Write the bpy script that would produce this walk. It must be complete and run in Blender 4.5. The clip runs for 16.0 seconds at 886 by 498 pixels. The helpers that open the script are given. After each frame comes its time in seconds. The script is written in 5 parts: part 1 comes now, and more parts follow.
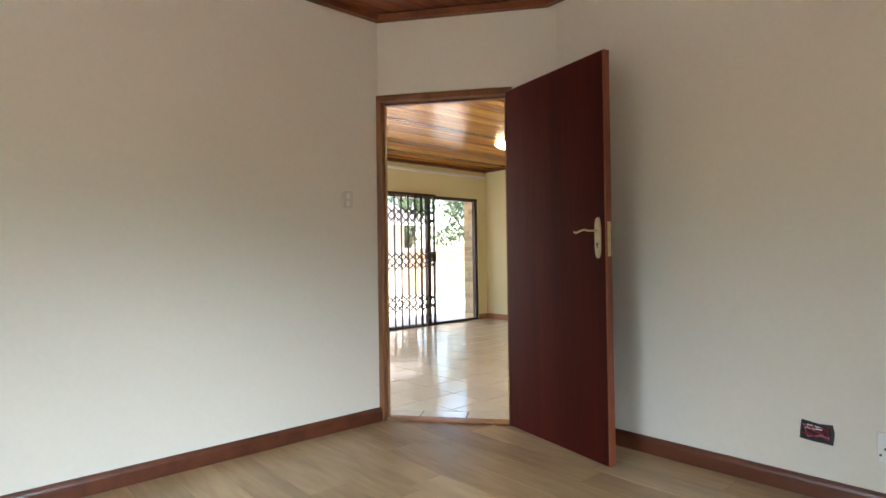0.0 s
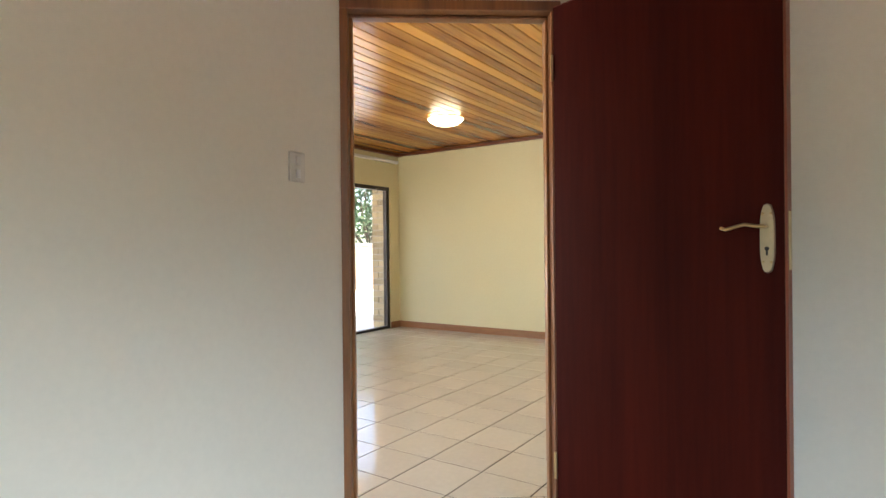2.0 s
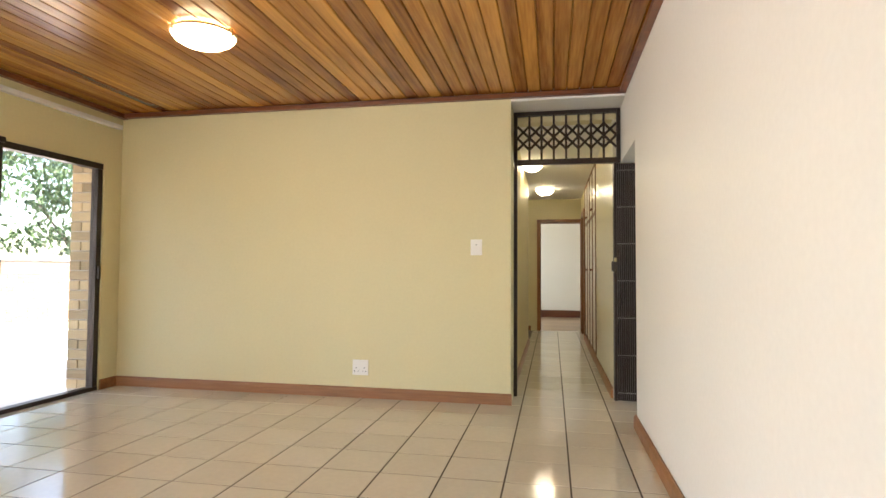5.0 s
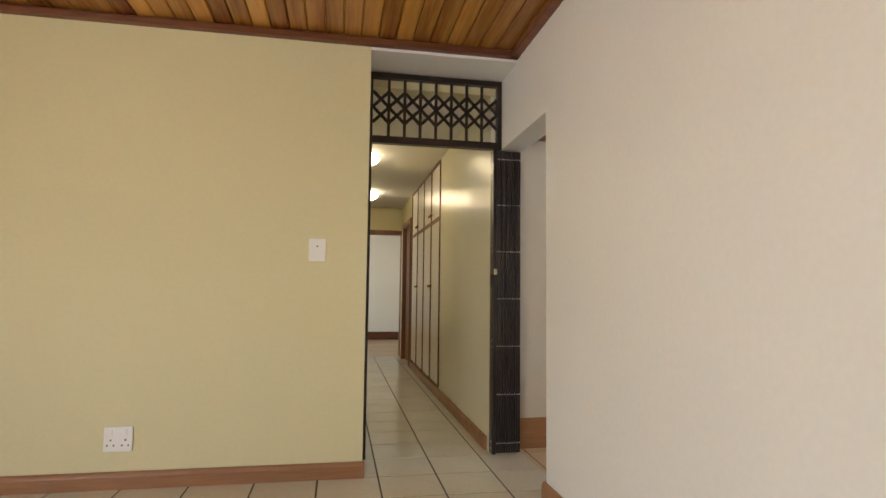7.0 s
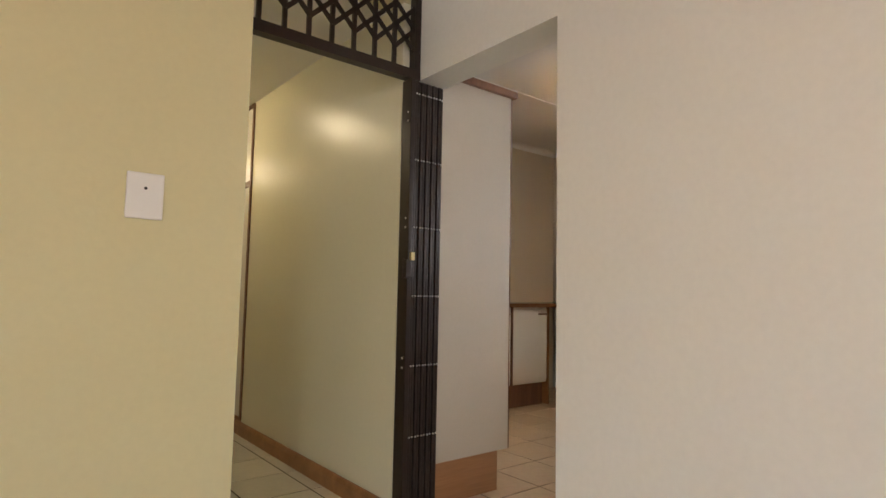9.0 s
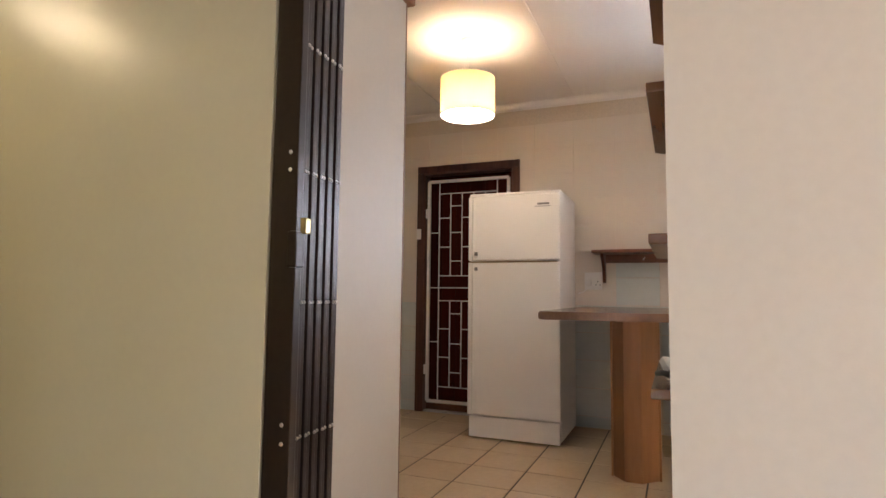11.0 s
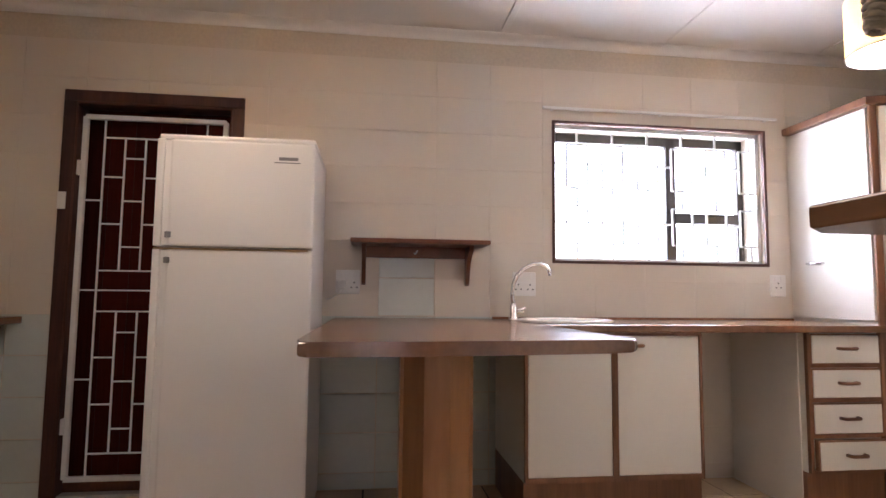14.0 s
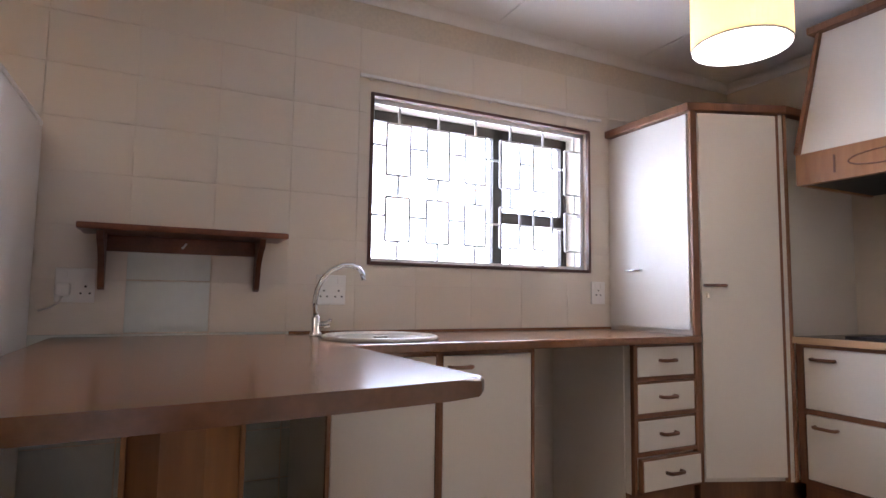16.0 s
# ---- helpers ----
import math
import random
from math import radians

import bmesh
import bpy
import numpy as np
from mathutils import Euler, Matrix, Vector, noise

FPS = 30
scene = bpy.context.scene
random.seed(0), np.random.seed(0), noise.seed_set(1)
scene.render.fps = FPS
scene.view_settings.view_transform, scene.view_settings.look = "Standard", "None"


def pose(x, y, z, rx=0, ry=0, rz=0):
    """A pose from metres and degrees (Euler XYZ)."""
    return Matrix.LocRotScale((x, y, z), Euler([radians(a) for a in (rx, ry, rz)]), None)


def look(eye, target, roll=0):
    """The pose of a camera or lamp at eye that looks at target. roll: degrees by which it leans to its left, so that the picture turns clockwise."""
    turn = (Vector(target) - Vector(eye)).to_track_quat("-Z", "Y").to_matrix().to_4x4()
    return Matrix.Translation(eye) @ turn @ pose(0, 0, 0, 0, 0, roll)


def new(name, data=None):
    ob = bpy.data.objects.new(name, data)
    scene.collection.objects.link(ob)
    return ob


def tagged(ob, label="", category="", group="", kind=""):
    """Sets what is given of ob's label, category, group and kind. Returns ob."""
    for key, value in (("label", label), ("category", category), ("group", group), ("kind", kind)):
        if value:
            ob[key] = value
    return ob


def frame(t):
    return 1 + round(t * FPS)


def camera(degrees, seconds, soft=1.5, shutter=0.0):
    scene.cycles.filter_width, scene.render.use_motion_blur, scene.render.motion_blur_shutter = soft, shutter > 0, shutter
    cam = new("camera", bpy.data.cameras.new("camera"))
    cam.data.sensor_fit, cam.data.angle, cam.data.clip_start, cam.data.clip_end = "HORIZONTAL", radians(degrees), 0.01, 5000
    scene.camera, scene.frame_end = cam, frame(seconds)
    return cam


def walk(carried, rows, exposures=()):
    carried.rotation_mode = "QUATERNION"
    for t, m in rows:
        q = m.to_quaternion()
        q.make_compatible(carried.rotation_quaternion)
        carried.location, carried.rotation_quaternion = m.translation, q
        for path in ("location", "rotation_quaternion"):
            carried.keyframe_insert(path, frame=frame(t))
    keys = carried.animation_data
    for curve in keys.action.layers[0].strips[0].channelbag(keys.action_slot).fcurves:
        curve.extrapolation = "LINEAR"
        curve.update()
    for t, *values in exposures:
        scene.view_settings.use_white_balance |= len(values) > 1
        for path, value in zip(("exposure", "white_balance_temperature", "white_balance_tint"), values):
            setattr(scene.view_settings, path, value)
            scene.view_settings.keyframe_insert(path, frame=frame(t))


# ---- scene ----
cam = camera(76.4, 16.0)
PATH = [
    (0, (2.025, -6.766, 1.047), (0.542, -5.424, 1.069), -0.8),
    (0.5, (1.668, -6.712, 1.082), (0.266, -5.286, 1.098), -0.8),
    (1, (1.337, -6.608, 1.103), (0.025, -5.098, 1.113), -0.8),
    (1.5, (0.98, -6.431, 1.106), (-0.238, -4.844, 1.108), -0.7),
    (2, (0.627, -6.239, 1.104), (-0.5, -4.587, 1.1), -0.6),
    (2.5, (0.304, -6.002, 1.074), (-0.702, -4.273, 1.074), -0.3),
    (3, (0.018, -5.764, 1.060), (-0.864, -3.968, 1.067), -0.1),
    (3.5, (-0.183, -5.460, 1.067), (-0.966, -3.620, 1.072), 0.1),
    (4, (-0.341, -5.112, 1.045), (-0.995, -3.222, 1.066), 0.1),
    (6.5, (-0.853, -3.463, 1.029), (-0.721, -1.473, 1.174), 0.7),
    (7, (-1.023, -3.15, 1.006), (-0.66, -1.189, 1.156), 0.7),
    (7.5, (-1.215, -2.803, 0.998), (-0.609, -0.903, 1.151), 0.9),
    (8, (-1.367, -2.471, 0.973), (-0.546, -0.655, 1.138), 1.3),
    (8.5, (-1.455, -2.076, 0.975), (-0.422, -0.371, 1.137), 1.2),
    (11, (-1.08, -0.483, 0.986), (0.761, 0.28, 1.146), 0.7),
    (11.5, (-0.797, -0.33, 0.99), (1.103, 0.274, 1.144), 0.3),
    (12, (-0.559, -0.231, 0.989), (1.393, 0.177, 1.143), 0.5),
    (12.5, (-0.305, -0.148, 0.989), (1.675, 0.087, 1.145), 0.4),
    (13, (-0.11, -0.118, 0.99), (1.88, 0.005, 1.15), 0.4),
    (13.5, (0.077, -0.068, 1.013), (2.069, -0.129, 1.174), 0.6),
    (14, (0.218, -0.022, 1.032), (2.195, -0.275, 1.196), 0.6),
    (14.5, (0.417, -0.016, 1.029), (2.361, -0.459, 1.194), 0.8),
    (15, (0.575, -0.067, 1.049), (2.469, -0.689, 1.208), 0.9),
    (15.5, (0.702, -0.144, 1.033), (2.544, -0.903, 1.204), 0.8),
    (16, (0.795, -0.201, 1.077), (2.582, -1.083, 1.245), 0.8),
]
walk(cam, [(t, look(e, g, r)) for t, e, g, r in PATH],
     [(0.0, 2.75, 6500, 9), (2.0, 2.85, 6400, 8), (3.0, 3.2, 6250, 8), (4.0, 3.15, 6400, 9), (6.5, 2.45, 6750, 12), (8.5, 2.4, 6750, 13), (11.0, 2.7, 6650, 20), (12.5, 2.87, 6500, 23), (14.5, 2.36, 6050, 24), (16.0, 1.9, 5900, 24)])

# ---- world, sun and daylight ----
world = bpy.data.worlds.new("sky")
world.use_nodes = True
scene.world = world
_wn = world.node_tree.nodes
_sky = _wn.new("ShaderNodeTexSky")
_sky.sky_type, _sky.sun_disc = "NISHITA", False
_sky.sun_elevation, _sky.sun_rotation = radians(52), radians(250)
_wn["Background"].inputs[1].default_value = 0.15
world.node_tree.links.new(_sky.outputs[0], _wn["Background"].inputs[0])


def sun_lamp(strength, elev, azim):
    d = bpy.data.lights.new("sun", "SUN")
    d.energy, d.angle, d.color = strength, radians(4), (1, 0.95, 0.88)
    ob = new("sun", d)
    ob.matrix_world = pose(-8, -2, 12, 90 - elev, 0, azim)
    return ob


# rectangular area lamp, for window daylight and for added fills
def area_lamp(name, eye, target, w, h, watts, colour, spread=180):
    d = bpy.data.lights.new(name, "AREA")
    d.shape, d.size, d.size_y, d.energy, d.color = "RECTANGLE", w, h, watts, colour
    d.spread = radians(spread)
    ob = new(name, d)
    ob.matrix_world = look(eye, target)
    return ob


sun_lamp(5.0, 55, 135)
DAY = (0.80, 0.90, 1.0)
# daylight of an unseen window, tilted down so lower walls are brighter
area_lamp("bedroom_window_light", (3.60, -7.1, 1.55), (-0.9, -5.9, -2.5), 1.2, 0.9, 11.5, (0.72, 0.87, 1.0), 75)
# extra fill added for the wall behind the open door; source invented
area_lamp("bedroom_side_fill", (1.2, -9.10, 1.55), (1.0, -4.0, -2.9), 1.2, 0.9, 6, (0.72, 0.87, 1.0), 75)
# added fill in an invented opening, standing in for the sliding door's daylight
area_lamp("lounge_side_fill", (-4.41, -5.9, 1.05), (0, -5.6, 0.7), 2.4, 1.8, 20, (0.97, 0.98, 1.0))
# weak added fill from behind; no source is known there
area_lamp("lounge_back_fill", (-2.6, -7.95, 1.4), (-2.0, 0, 1.0), 2.2, 1.3, 1.2, (0.97, 0.97, 0.96))
area_lamp("kitchen_window_light", (3.62, -1.72, 1.66), (0, -1.68, 1.6), 1.9, 1.3, 34, DAY)
# fill added to brighten the far doorway, its source out of view
area_lamp("far_room_fill", (-2.28, 7.2, 1.4), (0, 7.0, 0.9), 1.5, 1.2, 4, DAY)


def lamp_bulb(name, p, watts, radius, colour):
    d = bpy.data.lights.new(name, "POINT")
    d.energy, d.shadow_soft_size, d.color = watts, radius, colour
    ob = new(name, d)
    ob.location = p
    return ob


# ---- materials ----
def mat(name, colour, rough=0.5, metal=0.0, var=0.06, scale=3.0, fine=60.0, bump=0.05, rand=0.0, island=0.0, spec=0.5, coat=0.0):
    """Plain surface with two scales of variation and fine relief."""
    m = bpy.data.materials.new(name)
    m.use_nodes = True
    n, l = m.node_tree.nodes, m.node_tree.links
    b = n["Principled BSDF"]
    tc = n.new("ShaderNodeTexCoord")
    big, small = n.new("ShaderNodeTexNoise"), n.new("ShaderNodeTexNoise")
    big.inputs["Scale"].default_value, big.inputs["Detail"].default_value = scale, 4
    small.inputs["Scale"].default_value, small.inputs["Detail"].default_value = fine, 3
    for k in (big, small):
        l.new(tc.outputs["Object"], k.inputs["Vector"])
    mix = n.new("ShaderNodeMath")
    mix.operation = "ADD"
    l.new(big.outputs[0], mix.inputs[0])
    l.new(small.outputs[0], mix.inputs[1])
    rng = n.new("ShaderNodeMapRange")
    rng.inputs[1].default_value, rng.inputs[2].default_value = 0.6, 1.4
    rng.inputs[3].default_value, rng.inputs[4].default_value = 1 - var, 1 + var
    l.new(mix.outputs[0], rng.inputs[0])
    val = rng.outputs[0]
    for amount, kind, out in ((rand, "ShaderNodeObjectInfo", "Random"), (island, "ShaderNodeNewGeometry", "Random Per Island")):
        if amount:
            src, r2, mu = n.new(kind), n.new("ShaderNodeMapRange"), n.new("ShaderNodeMath")
            r2.inputs[3].default_value, r2.inputs[4].default_value = 1 - amount, 1 + amount
            l.new(src.outputs[out], r2.inputs[0])
            mu.operation = "MULTIPLY"
            l.new(val, mu.inputs[0])
            l.new(r2.outputs[0], mu.inputs[1])
            val = mu.outputs[0]
    hsv = n.new("ShaderNodeHueSaturation")
    hsv.inputs["Color"].default_value = (*colour, 1)
    l.new(val, hsv.inputs["Value"])
    l.new(hsv.outputs[0], b.inputs["Base Color"])
    rr = n.new("ShaderNodeMapRange")
    rr.inputs[3].default_value, rr.inputs[4].default_value = max(0.02, rough - 0.03), min(1, rough + 0.03)
    l.new(big.outputs[0], rr.inputs[0])
    l.new(rr.outputs[0], b.inputs["Roughness"])
    b.inputs["Metallic"].default_value, b.inputs["Specular IOR Level"].default_value, b.inputs["Coat Weight"].default_value = metal, spec, coat
    if bump:
        bp = n.new("ShaderNodeBump")
        bp.inputs["Strength"].default_value, bp.inputs["Distance"].default_value = bump, 0.01
        l.new(mix.outputs[0], bp.inputs["Height"])
        l.new(bp.outputs[0], b.inputs["Normal"])
    return m


def wood(name, dark, light, axis=2, rough=0.4, grain=28.0, stretch=0.06, rand=0.25, island=False, bump=0.08, spec=0.5):
    """Grained timber; axis: the way the grain runs."""
    m = bpy.data.materials.new(name)
    m.use_nodes = True
    n, l = m.node_tree.nodes, m.node_tree.links
    b = n["Principled BSDF"]
    tc, mp = n.new("ShaderNodeTexCoord"), n.new("ShaderNodeMapping")
    s = [1.0, 1.0, 1.0]
    s[axis] = stretch
    mp.inputs["Scale"].default_value = s
    src = n.new("ShaderNodeNewGeometry" if island else "ShaderNodeObjectInfo")
    rnd = src.outputs["Random Per Island" if island else "Random"]
    off = n.new("ShaderNodeVectorMath")
    off.operation = "ADD"
    mul = n.new("ShaderNodeMath")
    mul.operation = "MULTIPLY"
    mul.inputs[1].default_value = 37.0
    l.new(rnd, mul.inputs[0])
    l.new(tc.outputs["Object"], off.inputs[0])
    l.new(mul.outputs[0], off.inputs[1])
    l.new(off.outputs[0], mp.inputs["Vector"])
    big, fine = n.new("ShaderNodeTexNoise"), n.new("ShaderNodeTexNoise")
    big.inputs["Scale"].default_value, big.inputs["Detail"].default_value, big.inputs["Distortion"].default_value = grain * 0.3, 3, 0.6
    fine.inputs["Scale"].default_value, fine.inputs["Detail"].default_value = grain * 4, 5
    for k in (big, fine):
        l.new(mp.outputs[0], k.inputs["Vector"])
    mx = n.new("ShaderNodeMath")
    mx.operation = "MULTIPLY_ADD"
    mx.inputs[1].default_value = 0.45
    l.new(fine.outputs[0], mx.inputs[0])
    l.new(big.outputs[0], mx.inputs[2])
    r1 = n.new("ShaderNodeMapRange")
    r1.inputs[1].default_value, r1.inputs[2].default_value = 0.45, 1.0
    l.new(mx.outputs[0], r1.inputs[0])
    ad = n.new("ShaderNodeMath")
    ad.operation = "MULTIPLY_ADD"
    ad.inputs[1].default_value = rand * 2
    l.new(rnd, ad.inputs[0])
    l.new(r1.outputs[0], ad.inputs[2])
    sb = n.new("ShaderNodeMath")
    sb.operation, sb.use_clamp = "SUBTRACT", True
    sb.inputs[1].default_value = rand
    l.new(ad.outputs[0], sb.inputs[0])
    cm = n.new("ShaderNodeMix")
    cm.data_type = "RGBA"
    cm.inputs["A"].default_value, cm.inputs["B"].default_value = (*dark, 1), (*light, 1)
    l.new(sb.outputs[0], cm.inputs["Factor"])
    l.new(cm.outputs["Result"], b.inputs["Base Color"])
    b.inputs["Roughness"].default_value, b.inputs["Specular IOR Level"].default_value = rough, spec
    bp = n.new("ShaderNodeBump")
    bp.inputs["Strength"].default_value, bp.inputs["Distance"].default_value = bump, 0.004
    l.new(fine.outputs[0], bp.inputs["Height"])
    l.new(bp.outputs[0], b.inputs["Normal"])
    return m


def glow(name, colour, strength):
    m = bpy.data.materials.new(name)
    m.use_nodes = True
    b = m.node_tree.nodes["Principled BSDF"]
    b.inputs["Base Color"].default_value = (0.85, 0.82, 0.75, 1)
    b.inputs["Roughness"].default_value = 0.3
    b.inputs["Emission Color"].default_value, b.inputs["Emission Strength"].default_value = (*colour, 1), strength
    return m


def fabric_shade(name, colour):
    m = bpy.data.materials.new(name)
    m.use_nodes = True
    n, l = m.node_tree.nodes, m.node_tree.links
    d, t, x, o = n.new("ShaderNodeBsdfDiffuse"), n.new("ShaderNodeBsdfTranslucent"), n.new("ShaderNodeMixShader"), n["Material Output"]
    tc, w = n.new("ShaderNodeTexCoord"), n.new("ShaderNodeTexNoise")
    w.inputs["Scale"].default_value = 90
    l.new(tc.outputs["Object"], w.inputs["Vector"])
    bp = n.new("ShaderNodeBump")
    bp.inputs["Strength"].default_value, bp.inputs["Distance"].default_value = 0.2, 0.002
    l.new(w.outputs[0], bp.inputs["Height"])
    for k in (d, t):
        k.inputs["Color"].default_value = (*colour, 1)
        l.new(bp.outputs[0], k.inputs["Normal"])
    x.inputs[0].default_value = 0.55
    l.new(d.outputs[0], x.inputs[1])
    l.new(t.outputs[0], x.inputs[2])
    l.new(x.outputs[0], o.inputs["Surface"])
    return m


def glass_mat(name):
    m = bpy.data.materials.new(name)
    m.use_nodes = True
    b = m.node_tree.nodes["Principled BSDF"]
    b.inputs["Transmission Weight"].default_value, b.inputs["Roughness"].default_value, b.inputs["IOR"].default_value = 1.0, 0.0, 1.45
    return m


M = {}
M["white_wall"] = mat("white_wall_paint", (0.77, 0.725, 0.62), 0.55, var=0.03, scale=1.2, fine=45, bump=0.06)
M["cream"] = mat("cream_wall_paint", (0.67, 0.605, 0.36), 0.5, var=0.03, scale=1.2, fine=45, bump=0.06)
M["lounge_white"] = mat("warm_white_wall_paint", (0.84, 0.83, 0.78), 0.5, var=0.03, scale=1.2, fine=45, bump=0.06)
M["gloss_wall"] = mat("glossy_cream_enamel", (0.74, 0.70, 0.54), 0.3, var=0.02, scale=1.2, fine=45, bump=0.02)
M["kitchen_wall"] = mat("kitchen_wall_paint", (0.66, 0.58, 0.47), 0.4, var=0.03, scale=1.5, fine=40, bump=0.05)
M["wall_tile"] = mat("painted_wall_tile", (0.70, 0.63, 0.54), 0.33, var=0.012, scale=2, fine=30, bump=0.02, rand=0.004)
M["bare_tile"] = mat("white_glazed_tile", (0.62, 0.66, 0.62), 0.15, var=0.03, scale=3, fine=30, bump=0.02, rand=0.05)
M["grout"] = mat("wall_grout", (0.64, 0.565, 0.465), 0.8, var=0.1)
M["floor_grout"] = mat("dark_floor_grout", (0.07, 0.055, 0.04), 0.85, var=0.2)
M["floor_tile"] = mat("cream_floor_tile", (0.67, 0.635, 0.53), 0.10, var=0.05, scale=5, fine=40, bump=0.015, rand=0.04, spec=0.5)
M["floor_tile_kitchen"] = mat("beige_kitchen_tile", (0.63, 0.48, 0.32), 0.25, var=0.06, scale=5, fine=40, bump=0.02, rand=0.05)
M["white_ceiling"] = mat("white_ceiling_paint", (0.80, 0.79, 0.77), 0.7, var=0.02)
M["pine_ceiling"] = wood("varnished_ceiling_board", (0.19, 0.052, 0.011), (0.70, 0.34, 0.07), axis=1, rough=0.25, grain=16, stretch=0.05, rand=0.42, island=True, bump=0.03)
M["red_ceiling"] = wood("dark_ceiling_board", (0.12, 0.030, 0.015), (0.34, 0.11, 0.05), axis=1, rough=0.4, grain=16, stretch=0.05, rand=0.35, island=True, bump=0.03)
M["cornice"] = wood("dark_cornice_wood", (0.10, 0.028, 0.012), (0.26, 0.085, 0.032), axis=0, rough=0.35)
M["frame"] = wood("brown_frame_wood", (0.13, 0.046, 0.016), (0.36, 0.15, 0.05), axis=2, rough=0.35, grain=20)
M["door_red"] = wood("red_mahogany_door", (0.028, 0.0034, 0.0022), (0.075, 0.009, 0.0048), axis=2, rough=0.6, grain=14, stretch=0.05, rand=0.0, bump=0.04, spec=0.08)
M["frame_dark"] = wood("dark_door_frame", (0.052, 0.017, 0.011), (0.13, 0.045, 0.027), axis=2, rough=0.45)
M["door_edge"] = wood("orange_door_edge", (0.16, 0.04, 0.018), (0.30, 0.085, 0.035), axis=2, rough=0.45)
M["base_red"] = wood("dark_red_baseboard", (0.07, 0.021, 0.010), (0.155, 0.046, 0.020), axis=0, rough=0.35)
M["base_tan"] = wood("brown_baseboard", (0.20, 0.085, 0.032), (0.38, 0.18, 0.075), axis=0, rough=0.4)
M["laminate"] = wood("oak_laminate", (0.21, 0.125, 0.06), (0.52, 0.365, 0.20), axis=0, rough=0.33, grain=8, stretch=0.14, rand=0.16)
M["oak_top"] = wood("varnished_worktop", (0.13, 0.058, 0.027), (0.28, 0.135, 0.066), axis=0, rough=0.2, grain=12, stretch=0.08, rand=0.1, spec=0.9)
M["pine"] = wood("knotty_pine", (0.24, 0.10, 0.036), (0.46, 0.23, 0.095), axis=2, rough=0.35, grain=10, stretch=0.12, rand=0.2)
M["pale_edge"] = wood("pale_edge_timber", (0.34, 0.21, 0.11), (0.55, 0.38, 0.22), axis=0, rough=0.4)
M["dark_wood"] = wood("dark_stained_wood", (0.088, 0.028, 0.012), (0.22, 0.075, 0.033), axis=0, rough=0.35)
M["trim_wood"] = wood("cabinet_trim_wood", (0.13, 0.055, 0.027), (0.27, 0.125, 0.062), axis=2, rough=0.4)
M["melamine"] = mat("cream_melamine", (0.76, 0.72, 0.65), 0.3, var=0.015, bump=0.01)
# cream melamine with the broom cupboard side's shade put into its colour
M["melamine_shaded"] = mat("shaded_cream_panel", (0.49, 0.42, 0.33), 0.5, var=0.02, spec=0.3, bump=0.02)
M["gate"] = mat("dark_brown_steel", (0.028, 0.018, 0.014), 0.32, metal=0.2, var=0.2, bump=0.008)
M["alu"] = mat("bronze_aluminium", (0.045, 0.035, 0.028), 0.4, metal=0.5, var=0.1, bump=0)
M["rivet"] = mat("bright_rivet_steel", (0.6, 0.58, 0.55), 0.3, metal=0.9, bump=0)
M["white_steel"] = mat("white_painted_steel", (0.78, 0.77, 0.75), 0.4, var=0.04, bump=0.02)
M["plastic"] = mat("white_plastic", (0.82, 0.80, 0.77), 0.35, var=0.015, bump=0)
# darker, warmer plastic for the bedroom switch cover
M["darker_plastic"] = mat("darker_white_plastic", (0.68, 0.64, 0.57), 0.4, var=0.03, bump=0)
M["slot"] = mat("dark_slot", (0.03, 0.03, 0.03), 0.6, bump=0)
M["brass"] = mat("worn_brass", (0.62, 0.50, 0.26), 0.32, metal=0.9, var=0.12, bump=0.02)
M["ivory_brass"] = mat("pale_brass_plate", (0.62, 0.54, 0.36), 0.32, metal=0.7, var=0.1, bump=0.02)
M["chrome"] = mat("chrome", (0.75, 0.75, 0.76), 0.12, metal=1.0, var=0.03, bump=0)
M["fridge"] = mat("fridge_enamel", (0.76, 0.73, 0.69), 0.33, var=0.02, fine=200, bump=0.03)
M["fridge_grey"] = mat("grey_fridge_seal", (0.20, 0.19, 0.18), 0.6, bump=0)
M["brown_strip"] = mat("brown_handle_strip", (0.26, 0.17, 0.08), 0.35, metal=0.4, bump=0)
M["ceramic"] = mat("cream_sink_enamel", (0.78, 0.74, 0.66), 0.15, var=0.02, bump=0)
M["brick"] = mat("yellow_brown_face_brick", (0.50, 0.39, 0.23), 0.85, var=0.2, scale=8, fine=80, bump=0.3, rand=0.3)
M["brick_far"] = mat("garden_brick", (0.46, 0.30, 0.20), 0.9, var=0.25, scale=6, fine=60, bump=0.3, island=0.2)
M["mortar"] = mat("grey_mortar", (0.52, 0.48, 0.42), 0.9, var=0.1)
M["paving"] = mat("pale_paving", (0.62, 0.58, 0.53), 0.85, var=0.15, scale=1.5, fine=30, bump=0.2)
M["leaf"] = mat("garden_leaf", (0.075, 0.13, 0.045), 0.5, var=0.3, island=0.4, bump=0)
M["bark"] = mat("tree_bark", (0.12, 0.09, 0.06), 0.9, var=0.3, bump=0.4)
M["roof_tile"] = mat("grey_roof_tile", (0.28, 0.25, 0.24), 0.8, var=0.2, bump=0.2)
M["plaster_out"] = mat("outdoor_plaster", (0.62, 0.55, 0.48), 0.85, var=0.1)
M["fascia"] = mat("red_brown_fascia", (0.30, 0.13, 0.09), 0.7, var=0.1)
M["concrete"] = mat("concrete", (0.40, 0.38, 0.35), 0.9, var=0.15)
M["red_box"] = mat("red_conduit_box", (0.25, 0.015, 0.02), 0.4, var=0.3, scale=20, bump=0.05)
M["pink_wire"] = mat("pink_wire", (0.55, 0.16, 0.22), 0.4, bump=0)
